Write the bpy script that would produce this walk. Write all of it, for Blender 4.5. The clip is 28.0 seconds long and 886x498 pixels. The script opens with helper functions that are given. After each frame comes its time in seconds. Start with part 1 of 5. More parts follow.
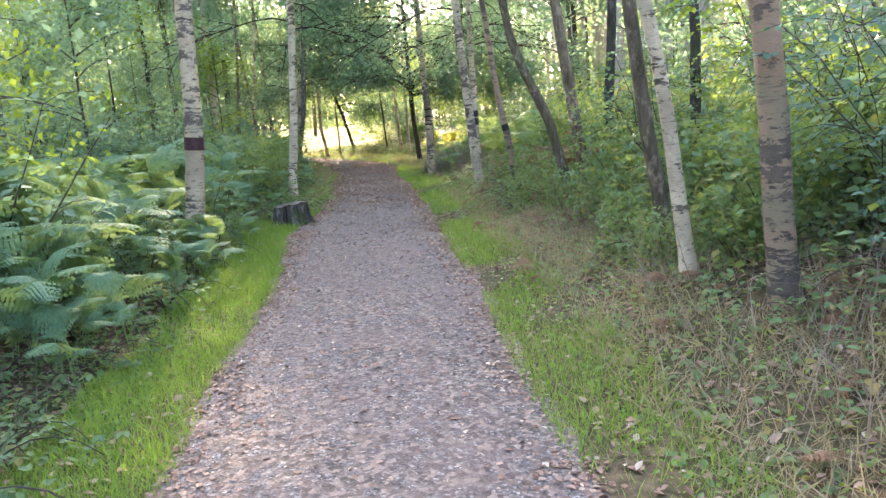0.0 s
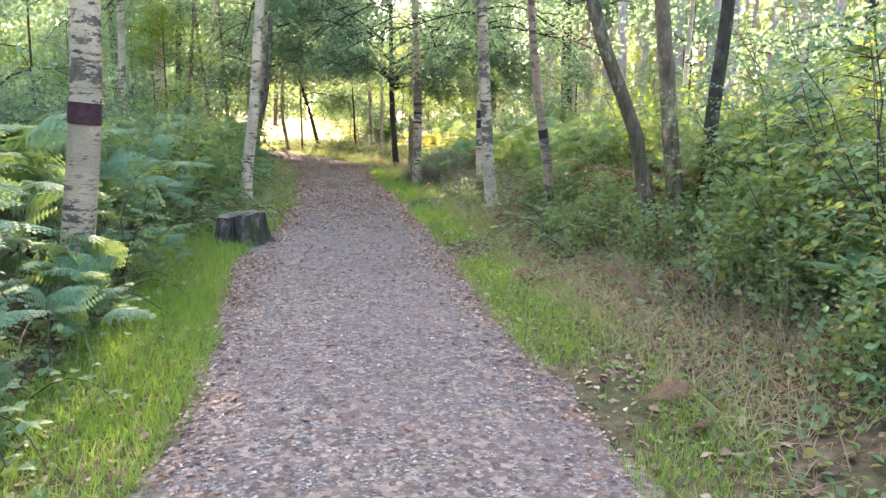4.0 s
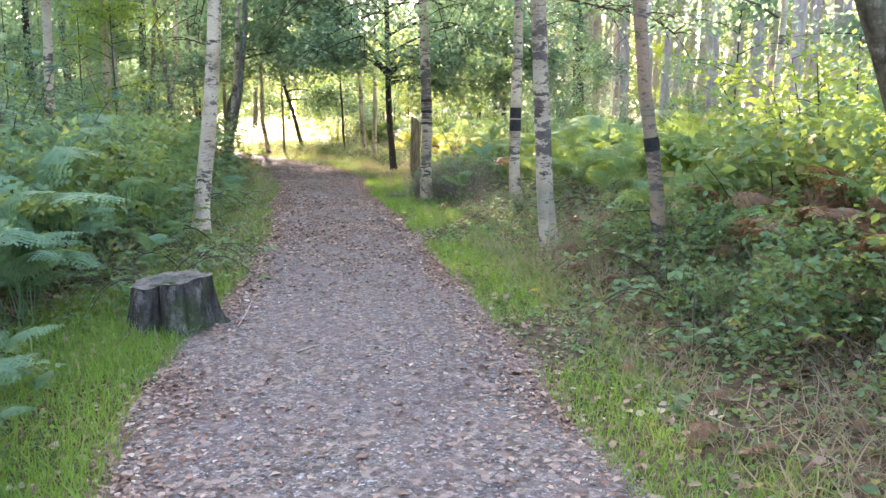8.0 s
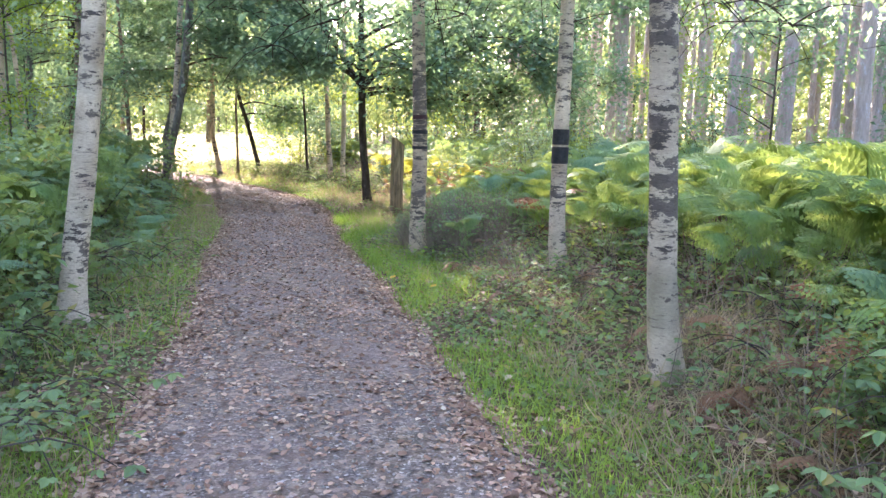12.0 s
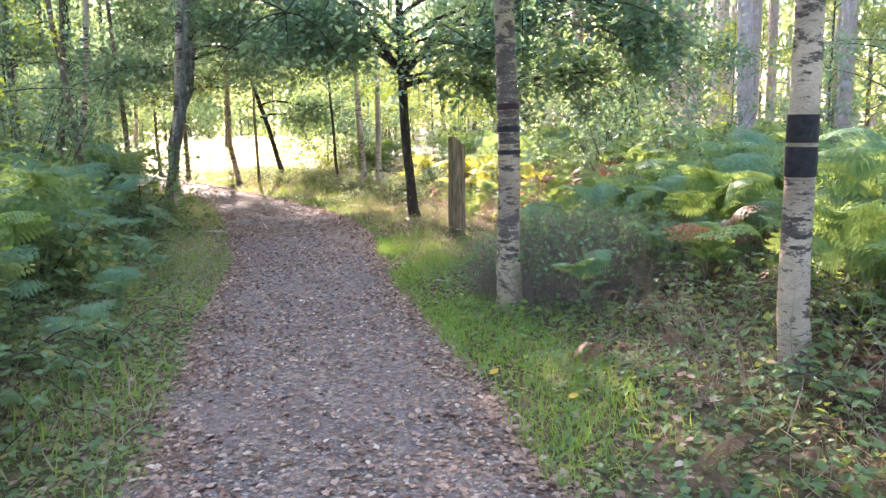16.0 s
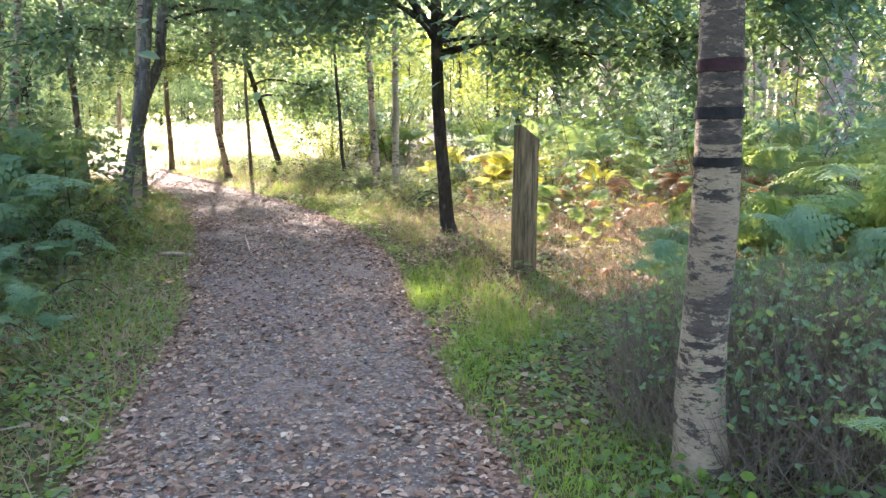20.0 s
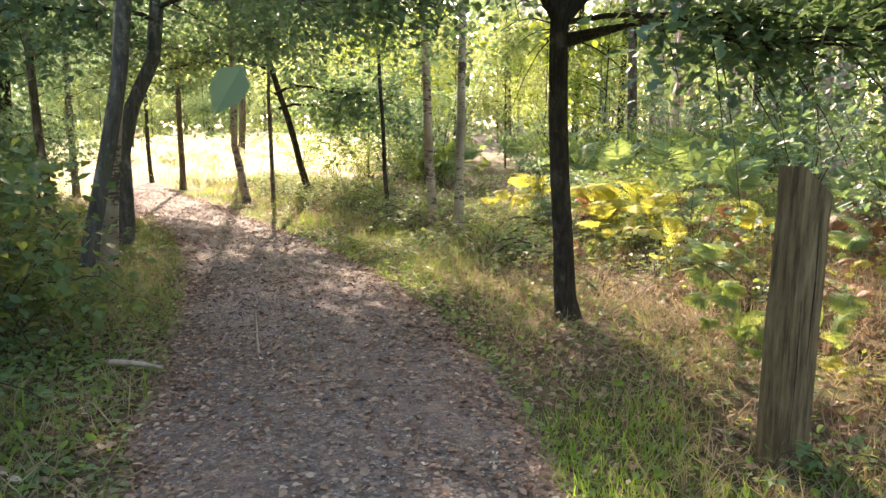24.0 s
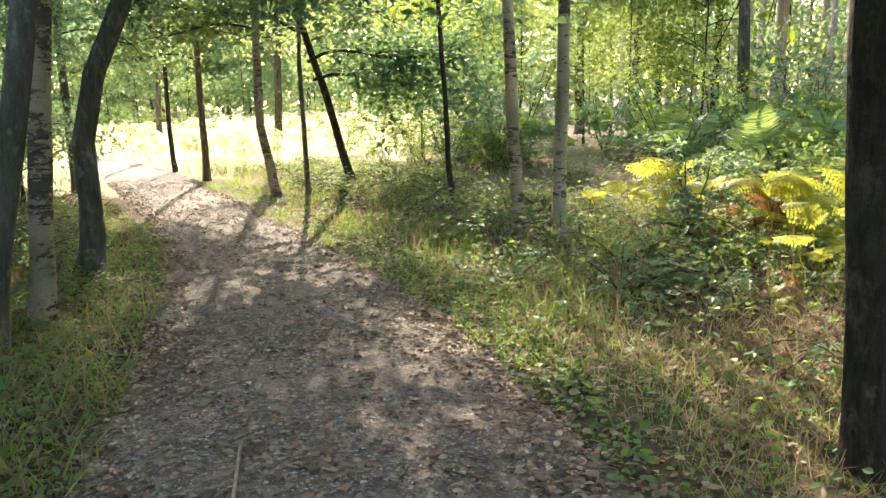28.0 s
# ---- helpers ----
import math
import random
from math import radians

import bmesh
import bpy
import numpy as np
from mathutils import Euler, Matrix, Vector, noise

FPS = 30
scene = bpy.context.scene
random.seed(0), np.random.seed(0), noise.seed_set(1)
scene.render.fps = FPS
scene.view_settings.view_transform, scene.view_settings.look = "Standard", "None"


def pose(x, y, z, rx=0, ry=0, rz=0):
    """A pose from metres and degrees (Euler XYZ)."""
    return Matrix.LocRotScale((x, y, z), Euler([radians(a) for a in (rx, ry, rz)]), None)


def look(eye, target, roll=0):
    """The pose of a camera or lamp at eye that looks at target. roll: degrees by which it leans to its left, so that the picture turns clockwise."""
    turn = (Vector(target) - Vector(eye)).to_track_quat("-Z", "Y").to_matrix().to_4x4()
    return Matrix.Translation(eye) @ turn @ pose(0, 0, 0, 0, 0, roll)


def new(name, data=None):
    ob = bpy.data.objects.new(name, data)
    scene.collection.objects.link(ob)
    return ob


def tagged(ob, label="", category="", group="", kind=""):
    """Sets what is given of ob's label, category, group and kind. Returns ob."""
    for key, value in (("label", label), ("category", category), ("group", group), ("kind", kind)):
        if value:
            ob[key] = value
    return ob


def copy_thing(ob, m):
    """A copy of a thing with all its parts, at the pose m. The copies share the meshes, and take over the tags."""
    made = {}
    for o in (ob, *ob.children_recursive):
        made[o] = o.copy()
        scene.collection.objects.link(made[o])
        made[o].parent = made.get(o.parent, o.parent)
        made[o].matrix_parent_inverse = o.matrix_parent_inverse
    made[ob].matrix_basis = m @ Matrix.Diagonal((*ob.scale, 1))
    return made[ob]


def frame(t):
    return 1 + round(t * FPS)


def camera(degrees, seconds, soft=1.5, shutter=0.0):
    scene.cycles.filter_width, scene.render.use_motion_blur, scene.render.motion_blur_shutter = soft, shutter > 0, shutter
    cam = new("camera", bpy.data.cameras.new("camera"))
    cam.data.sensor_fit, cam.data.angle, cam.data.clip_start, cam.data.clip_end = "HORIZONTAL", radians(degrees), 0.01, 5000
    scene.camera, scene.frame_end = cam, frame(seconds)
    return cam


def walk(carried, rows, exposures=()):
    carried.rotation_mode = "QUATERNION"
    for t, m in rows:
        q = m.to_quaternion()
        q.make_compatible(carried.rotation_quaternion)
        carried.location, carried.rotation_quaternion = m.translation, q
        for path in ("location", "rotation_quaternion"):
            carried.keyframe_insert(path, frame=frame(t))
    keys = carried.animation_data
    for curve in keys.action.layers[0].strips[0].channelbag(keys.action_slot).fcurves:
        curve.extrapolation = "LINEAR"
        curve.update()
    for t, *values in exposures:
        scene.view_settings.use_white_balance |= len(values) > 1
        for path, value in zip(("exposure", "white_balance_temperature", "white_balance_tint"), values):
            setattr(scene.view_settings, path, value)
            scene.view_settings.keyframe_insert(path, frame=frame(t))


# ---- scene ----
# ---- camera and its walk ----
cam = camera(60.2, 28.0, soft=1.45)
PATH = [
    (0, (0.000, 0.000, 1.533), (0.187, 1.961, 1.187), -4.55),
    (0.5, (-0.095, 0.383, 1.526), (0.133, 2.339, 1.175), -4.59),
    (1, (-0.128, 0.766, 1.518), (0.124, 2.731, 1.239), -2.95),
    (1.5, (-0.135, 1.195, 1.525), (0.134, 3.158, 1.247), -1.26),
    (2, (-0.215, 1.603, 1.530), (0.080, 3.560, 1.237), -0.78),
    (2.5, (-0.224, 2.022, 1.488), (0.046, 3.980, 1.184), -0.06),
    (3, (-0.286, 2.481, 1.480), (0.003, 4.436, 1.167), 0.77),
    (3.5, (-0.313, 2.922, 1.456), (-0.008, 4.872, 1.134), 0.26),
    (5.5, (-0.344, 4.609, 1.414), (0.047, 6.531, 1.022), 2.92),
    (6, (-0.316, 4.994, 1.414), (0.094, 6.914, 1.032), 2.30),
    (6.5, (-0.317, 5.473, 1.432), (0.037, 7.415, 1.106), 1.13),
    (7, (-0.348, 5.883, 1.472), (-0.028, 7.827, 1.127), 0.88),
    (7.5, (-0.258, 6.352, 1.447), (0.073, 8.293, 1.092), 0.09),
    (8, (-0.277, 6.783, 1.459), (0.076, 8.721, 1.113), 0.34),
    (8.5, (-0.207, 7.208, 1.433), (0.162, 9.144, 1.095), 0.54),
    (9, (-0.167, 7.650, 1.460), (0.212, 9.593, 1.177), -0.11),
    (9.5, (-0.161, 8.053, 1.495), (0.236, 9.994, 1.219), 0.02),
    (10, (-0.085, 8.504, 1.483), (0.318, 10.444, 1.209), -0.01),
    (10.5, (-0.118, 8.921, 1.486), (0.276, 10.863, 1.217), 0.15),
    (11, (-0.072, 9.354, 1.464), (0.340, 11.291, 1.189), 0.48),
    (11.5, (-0.033, 9.835, 1.457), (0.396, 11.768, 1.175), 0.76),
    (12, (-0.088, 10.234, 1.498), (0.361, 12.160, 1.199), 1.33),
    (12.5, (-0.016, 10.683, 1.473), (0.432, 12.611, 1.183), 2.45),
    (13, (-0.000, 11.097, 1.490), (0.387, 13.045, 1.249), 2.80),
    (13.5, (0.035, 11.483, 1.487), (0.419, 13.429, 1.236), 2.72),
    (15.5, (0.013, 13.018, 1.548), (0.383, 14.959, 1.242), -0.87),
    (16, (0.010, 13.395, 1.538), (0.383, 15.335, 1.222), -1.24),
    (16.5, (0.046, 13.792, 1.550), (0.401, 15.734, 1.227), -1.40),
    (17, (-0.001, 14.172, 1.578), (0.366, 16.109, 1.243), -1.16),
    (17.5, (0.070, 14.619, 1.526), (0.439, 16.563, 1.240), -0.83),
    (18, (0.018, 15.037, 1.504), (0.363, 16.986, 1.219), -0.52),
    (18.5, (0.041, 15.435, 1.495), (0.398, 17.378, 1.184), 0.37),
    (19, (0.108, 15.869, 1.505), (0.455, 17.811, 1.178), 0.20),
    (19.5, (0.090, 16.297, 1.547), (0.455, 18.233, 1.203), -0.02),
    (20, (0.131, 16.728, 1.511), (0.497, 18.663, 1.163), -0.41),
    (20.5, (0.071, 17.124, 1.512), (0.455, 19.061, 1.201), -0.72),
    (21, (0.032, 17.532, 1.468), (0.432, 19.463, 1.133), 1.15),
    (21.5, (0.069, 18.045, 1.496), (0.456, 19.981, 1.177), 0.58),
    (22, (0.012, 18.483, 1.489), (0.387, 20.427, 1.204), 1.15),
    (22.5, (0.016, 18.890, 1.487), (0.327, 20.842, 1.186), -0.21),
    (24.5, (0.055, 20.613, 1.588), (0.359, 22.563, 1.267), 0.35),
    (25, (0.100, 21.042, 1.562), (0.395, 22.993, 1.236), 0.52),
    (25.5, (0.015, 21.415, 1.546), (0.274, 23.372, 1.223), 1.50),
    (26, (0.078, 21.853, 1.494), (0.335, 23.808, 1.163), 1.63),
    (26.5, (0.077, 22.202, 1.514), (0.283, 24.162, 1.173), 0.15),
    (27, (0.027, 22.574, 1.534), (0.266, 24.527, 1.175), -0.35),
    (27.5, (0.082, 22.981, 1.475), (0.323, 24.934, 1.116), -0.83),
    (28, (0.072, 23.329, 1.486), (0.248, 25.286, 1.112), -1.20),
]

walk(cam, [(t, look(eye, target, roll)) for t, eye, target, roll in PATH],
     [(0.0, 3.68, 6500, 22.0), (3.0, 3.78, 6600, 24.0), (6.0, 4.04, 6700, 23.0), (10.0, 4.0, 6100, 30.0), (16.0, 4.0, 6200, 31.0), (21.0, 3.78, 6100, 26.0), (25.0, 3.28, 7000, 21.5), (28.0, 3.24, 6450, 10.0)])

# ---- world, sun ----
SUN_AZ, SUN_EL = radians(-4.0), radians(29.0)   # azimuth from +y, towards +x
world = bpy.data.worlds.new("sky_world")
scene.world = world
world.use_nodes = True
wn = world.node_tree.nodes
sky = wn.new("ShaderNodeTexSky")
sky.sky_type = "NISHITA"
sky.sun_disc = False
sky.sun_elevation = SUN_EL
sky.sun_rotation = SUN_AZ
sky.air_density, sky.dust_density = 1.0, 2.5
world.node_tree.links.new(sky.outputs["Color"], wn["Background"].inputs["Color"])
wn["Background"].inputs["Strength"].default_value = 0.15
sun_data = bpy.data.lights.new("sun", "SUN")
sun_data.energy, sun_data.angle, sun_data.color = 2.0, radians(0.6), (1.0, 0.88, 0.68)
sun = new("sun", sun_data)
sun_dir = Vector((math.sin(SUN_AZ) * math.cos(SUN_EL), math.cos(SUN_AZ) * math.cos(SUN_EL), math.sin(SUN_EL)))
sun.matrix_world = look(sun_dir * 60, (0, 0, 0))

# ---- materials ----
class Mat:
    """A small builder for procedural node materials."""

    def __init__(self, name):
        self.m = bpy.data.materials.new(name)
        self.m.use_nodes = True
        self.t = self.m.node_tree
        self.t.nodes.clear()
        self.out = self.add("ShaderNodeOutputMaterial")

    def add(self, kind, **sets):
        n = self.t.nodes.new(kind)
        for key, value in sets.items():
            n.inputs[key.replace("_", " ")].default_value = value
        return n

    def link(self, a, b):
        self.t.links.new(a, b)

    def coords(self, scale=(1, 1, 1), world_space=False):
        if world_space:
            src = self.add("ShaderNodeNewGeometry").outputs["Position"]
        else:
            src = self.add("ShaderNodeTexCoord").outputs["Object"]
        mp = self.add("ShaderNodeMapping")
        mp.inputs["Scale"].default_value = scale
        self.link(src, mp.inputs["Vector"])
        return mp.outputs["Vector"]

    def noise(self, vec, scale, detail=4.0, rough=0.55):
        n = self.add("ShaderNodeTexNoise", Scale=scale, Detail=detail, Roughness=rough)
        self.link(vec, n.inputs["Vector"])
        return n.outputs["Fac"]

    def ramp(self, fac, stops):
        n = self.add("ShaderNodeValToRGB")
        while len(n.color_ramp.elements) < len(stops):
            n.color_ramp.elements.new(0.5)
        for e, (p, c) in zip(n.color_ramp.elements, stops):
            e.position, e.color = p, (*c, 1.0)
        self.link(fac, n.inputs["Fac"])
        return n.outputs["Color"]

    def mix(self, fac, a, b, blend="MIX"):
        n = self.t.nodes.new("ShaderNodeMix")
        n.data_type, n.blend_type = "RGBA", blend
        for sock, v in ((n.inputs[0], fac), (n.inputs[6], a), (n.inputs[7], b)):
            if isinstance(v, (int, float)):
                sock.default_value = v
            elif isinstance(v, tuple):
                sock.default_value = (*v, 1.0)
            else:
                self.link(v, sock)
        return n.outputs[2]

    def bump(self, height, strength, distance=0.01):
        n = self.add("ShaderNodeBump", Strength=strength, Distance=distance)
        self.link(height, n.inputs["Height"])
        return n.outputs["Normal"]

    def surface(self, color, rough=0.8, normal=None, translucent=None, amount=0.0, spec=0.3):
        p = self.add("ShaderNodeBsdfPrincipled", Roughness=rough)
        p.inputs["Specular IOR Level"].default_value = spec
        self.link(color, p.inputs["Base Color"])
        if normal is not None:
            self.link(normal, p.inputs["Normal"])
        shader = p.outputs[0]
        if translucent is not None:
            tr = self.add("ShaderNodeBsdfTranslucent")
            self.link(translucent, tr.inputs["Color"])
            mx = self.add("ShaderNodeMixShader", Fac=amount)
            self.link(shader, mx.inputs[1])
            self.link(tr.outputs[0], mx.inputs[2])
            shader = mx.outputs[0]
        self.link(shader, self.out.inputs["Surface"])
        return self.m


def leaf_mat(name, dark, light, glow, amount=0.45, rough=0.6, brown=None, spec=0.25):
    """Leaves: colour varies leaf by leaf and plant by plant, and light shines through."""
    k = Mat(name)
    geo = k.add("ShaderNodeNewGeometry")
    info = k.add("ShaderNodeObjectInfo")
    col = k.ramp(geo.outputs["Random Per Island"], [(0.0, dark), (0.75, light)] + ([(0.87, light), (0.92, brown)] if brown else []))
    patch = k.noise(k.coords((1, 1, 1), True), 0.6, 2.0)
    col = k.mix(patch, col, k.mix(0.5, col, light))
    tint = k.mix(info.outputs["Random"], (0.8, 0.86, 0.85), (1.15, 1.1, 1.0))
    col = k.mix(1.0, col, tint, "MULTIPLY")
    through_col = k.mix(geo.outputs["Random Per Island"], tuple(c * 0.75 for c in glow), glow)
    return k.surface(col, rough, None, through_col, amount, spec)


def bark_mat(name, low, high, scale=6.0, moss=0.0, strength=0.8):
    k = Mat(name)
    v = k.coords((1, 1, 0.18))
    ridges = k.noise(v, scale * 4, 6.0, 0.65)
    fine = k.noise(k.coords(), 60, 4.0)
    col = k.ramp(ridges, [(0.3, low), (0.62, high)])
    col = k.mix(fine, col, k.mix(0.5, col, low))
    if moss:
        green = k.noise(k.coords(), 2.2, 3.0)
        col = k.mix(k.ramp(green, [(0.5, (0, 0, 0)), (0.62, (moss, moss, moss))]), col, (0.07, 0.1, 0.03))
    spots = k.noise(k.coords((1, 1, 0.6)), 9.0, 5.0, 0.7)
    col = k.mix(k.ramp(spots, [(0.54, (0, 0, 0)), (0.66, (0.65, 0.65, 0.65))]), col, tuple(min(c * 1.7 + 0.02, 0.5) for c in high))
    col = k.mix(k.ramp(k.noise(k.coords(), 4.0, 4.0), [(0.45, (0, 0, 0)), (0.7, (0.5, 0.5, 0.5))]), col, low)
    return k.surface(col, 0.9, k.bump(k.mix(0.35, ridges, fine), strength * 1.3, 0.04), spec=0.15)


def birch_mat(name, seed, dark_amount=0.5, tone=(0.64, 0.52, 0.36)):
    """Pale papery bark with torn black patches, thin dashes and grey-green algae."""
    k = Mat(name)
    off = k.add("ShaderNodeMapping")
    off.inputs["Location"].default_value = (seed * 3.1, seed * 1.7, seed * 5.3)
    k.link(k.coords(), off.inputs["Vector"])
    vec = off.outputs["Vector"]

    def squash(x, z):
        st = k.add("ShaderNodeMapping")
        st.inputs["Scale"].default_value = (x, x, z)
        k.link(vec, st.inputs["Vector"])
        return st.outputs["Vector"]

    bands = k.noise(squash(7.0, 24.0), 1.0, 6.0, 0.7)
    clusters = k.noise(squash(1.2, 1.6), 1.0, 2.0)
    dashes = k.noise(squash(11, 70), 1.0, 3.0, 0.6)
    fine = k.noise(squash(40, 90), 1.0, 5.0, 0.7)
    soft = k.noise(vec, 3.0, 3.0)
    pale = k.mix(soft, tone, tuple(c * 0.7 for c in tone))
    pale = k.mix(k.ramp(k.noise(vec, 1.7, 4.0), [(0.48, (0, 0, 0)), (0.66, (0.7, 0.7, 0.7))]), pale, (0.3, 0.215, 0.14))
    pale = k.mix(k.ramp(k.noise(vec, 2.6, 4.0), [(0.5, (0, 0, 0)), (0.68, (0.55, 0.55, 0.55))]), pale, (0.17, 0.17, 0.105))
    pale = k.mix(k.ramp(fine, [(0.35, (0.4, 0.4, 0.4)), (0.6, (0, 0, 0))]), pale, (0.2, 0.15, 0.11))
    torn = k.mix(0.35, bands, clusters)
    m1 = k.ramp(torn, [(0.556 - 0.06 * dark_amount, (0, 0, 0)), (0.58 - 0.06 * dark_amount, (1, 1, 1))])
    broad = k.mix(0.3, k.noise(squash(5.0, 11.0), 1.0, 5.0, 0.75), clusters)
    m3 = k.ramp(broad, [(0.55 - 0.05 * dark_amount, (0, 0, 0)), (0.572 - 0.05 * dark_amount, (0.92, 0.92, 0.92))])
    m2 = k.ramp(k.mix(0.35, dashes, soft), [(0.57, (0, 0, 0)), (0.62, (0.6, 0.6, 0.6))])
    col = k.mix(m1, pale, k.mix(fine, (0.03, 0.025, 0.02), (0.12, 0.095, 0.075)))
    col = k.mix(m3, col, k.mix(fine, (0.04, 0.033, 0.027), (0.17, 0.135, 0.105)))
    col = k.mix(m2, col, (0.1, 0.08, 0.062))
    return k.surface(col, 0.8, k.bump(k.mix(0.5, torn, fine), 0.9, 0.025), spec=0.2)


def ground_material():
    k = Mat("forest_floor")
    v = k.coords((1, 1, 1), True)
    a = k.noise(v, 0.8, 5.0)
    b = k.noise(v, 14.0, 6.0, 0.7)
    col = k.ramp(b, [(0.3, (0.035, 0.025, 0.016)), (0.5, (0.11, 0.078, 0.045)), (0.72, (0.22, 0.16, 0.09))])
    col = k.mix(k.ramp(a, [(0.45, (0, 0, 0)), (0.62, (0.6, 0.6, 0.6))]), col, (0.06, 0.075, 0.025))
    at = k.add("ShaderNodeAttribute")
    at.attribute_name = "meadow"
    # dry straw floor of the clearing, with sun glare brightened into its colour
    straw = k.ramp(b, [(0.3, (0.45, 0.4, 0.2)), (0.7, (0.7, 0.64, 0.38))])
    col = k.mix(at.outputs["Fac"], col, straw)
    return k.surface(col, 0.95, k.bump(b, 0.9, 0.03), spec=0.1)


def gravel_material():
    k = Mat("path_gravel")
    v = k.coords((1, 1, 1), True)
    vo = k.add("ShaderNodeTexVoronoi", Scale=75.0)
    k.link(v, vo.inputs["Vector"])
    vo2 = k.add("ShaderNodeTexVoronoi", Scale=30.0)
    k.link(v, vo2.inputs["Vector"])
    big = k.noise(v, 0.9, 4.0)
    mid = k.noise(v, 9.0, 5.0, 0.7)
    sep = k.add("ShaderNodeSeparateColor")
    k.link(vo.outputs["Color"], sep.inputs[0])
    stone = k.ramp(sep.outputs[0], [(0.0, (0.032, 0.028, 0.024)), (0.5, (0.1, 0.088, 0.076)), (0.85, (0.185, 0.165, 0.145)), (1.0, (0.42, 0.385, 0.34))])
    sep2 = k.add("ShaderNodeSeparateColor")
    k.link(vo2.outputs["Color"], sep2.inputs[0])
    crumbs = k.ramp(sep2.outputs[1], [(0.0, (0.06, 0.042, 0.03)), (0.6, (0.165, 0.118, 0.085)), (1.0, (0.3, 0.22, 0.165))])
    cover = k.ramp(mid, [(0.36, (0, 0, 0)), (0.56, (0.85, 0.85, 0.85))])
    col = k.mix(cover, stone, crumbs)
    col = k.mix(k.ramp(big, [(0.4, (0, 0, 0)), (0.65, (0.45, 0.45, 0.45))]), col, (0.15, 0.11, 0.095))
    h = k.mix(0.5, vo.outputs["Distance"], vo2.outputs["Distance"])
    return k.surface(col, 0.9, k.bump(h, 0.9, 0.012), spec=0.2)


def plain_mat(name, low, high, scale=20.0, rough=0.85, bump=0.4, axis=(1, 1, 1)):
    k = Mat(name)
    n = k.noise(k.coords(axis), scale, 5.0, 0.65)
    return k.surface(k.ramp(n, [(0.3, low), (0.7, high)]), rough, k.bump(n, bump, 0.01), spec=0.2)


def litter_mat(name, stops):
    k = Mat(name)
    geo = k.add("ShaderNodeNewGeometry")
    col = k.ramp(geo.outputs["Random Per Island"], stops)
    n = k.noise(k.coords((1, 1, 1), True), 90.0, 3.0)
    col = k.mix(n, col, k.mix(0.3, col, (0.1, 0.06, 0.04)))
    return k.surface(col, 0.7, None, col, 0.15, spec=0.3)


M_GROUND = ground_material()
M_GRAVEL = gravel_material()
M_BIRCH = [birch_mat("birch_bark", 1, 0.15, (0.7, 0.57, 0.4)), birch_mat("birch_bark_dark", 2, 0.5, (0.6, 0.48, 0.33)), birch_mat("birch_bark_tan", 3, 0.2, (0.63, 0.49, 0.33))]
M_STOUTBIRCH = birch_mat("stout_birch_bark", 6, 0.5, (0.56, 0.43, 0.28))
M_ROUGHBIRCH = birch_mat("rough_birch_bark", 4, 0.85, (0.36, 0.235, 0.15))
M_OAKBARK = bark_mat("oak_bark", (0.02, 0.018, 0.015), (0.085, 0.07, 0.055), 7.0, 0.35)
M_DARKBARK = bark_mat("dark_bark", (0.024, 0.018, 0.013), (0.09, 0.068, 0.048), 8.0, 0.15)
M_GREYBARK = bark_mat("grey_bark", (0.035, 0.027, 0.018), (0.2, 0.155, 0.105), 5.0, 0.3)
M_TANBARK = bark_mat("tan_bark", (0.055, 0.04, 0.027), (0.29, 0.22, 0.15), 5.0, 0.15)
# pale because haze and brightness among the pines are put into the bark
M_HAZYPINEBARK = bark_mat("hazy_pine_bark", (0.25, 0.195, 0.16), (0.48, 0.39, 0.33), 5.0, 0.0)
M_PALEBARK = bark_mat("pale_grey_bark", (0.06, 0.055, 0.045), (0.22, 0.2, 0.165), 5.0, 0.35)
M_TWIG = plain_mat("twig_bark", (0.03, 0.024, 0.018), (0.1, 0.08, 0.06))
M_LEAF = leaf_mat("birch_leaf", (0.068, 0.14, 0.092), (0.148, 0.235, 0.145), (0.31, 0.45, 0.21), 0.5, 0.58, spec=0.35)
M_OAKLEAF = leaf_mat("oak_leaf", (0.05, 0.12, 0.09), (0.1, 0.19, 0.135), (0.22, 0.34, 0.11), 0.36, 0.58, spec=0.35)
# backlight painted in: yellower than the birch leaf, with a stronger glow
M_BACKLITLEAF = leaf_mat("backlit_leaf", (0.07, 0.14, 0.04), (0.15, 0.23, 0.08), (0.43, 0.5, 0.16), 0.55)
M_FERN = leaf_mat("bracken_green", (0.066, 0.15, 0.098), (0.142, 0.25, 0.15), (0.37, 0.48, 0.12), 0.42, 0.65, spec=0.18)
# lit copy of the green bracken: soft sunlight put into the colour
M_FERNLIT = leaf_mat("bracken_lit", (0.055, 0.13, 0.05), (0.13, 0.225, 0.08), (0.4, 0.5, 0.1), 0.42, 0.65, spec=0.18)
M_FERNYELLOW = leaf_mat("bracken_yellow", (0.18, 0.22, 0.05), (0.34, 0.34, 0.07), (0.75, 0.72, 0.1), 0.5)
M_FERNDEAD = leaf_mat("bracken_brown", (0.1, 0.055, 0.032), (0.23, 0.125, 0.068), (0.38, 0.19, 0.08), 0.3)
M_BRAMBLE = leaf_mat("bramble_leaf", (0.055, 0.12, 0.068), (0.13, 0.22, 0.1), (0.35, 0.44, 0.08), 0.4, 0.6, (0.3, 0.18, 0.05), spec=0.3)
# lit leaf copy: sunshine put into a yellow-green colour
M_SUNPAINTLEAF = leaf_mat("sun_painted_leaf", (0.06, 0.13, 0.03), (0.15, 0.23, 0.05), (0.42, 0.53, 0.05), 0.45, spec=0.12)
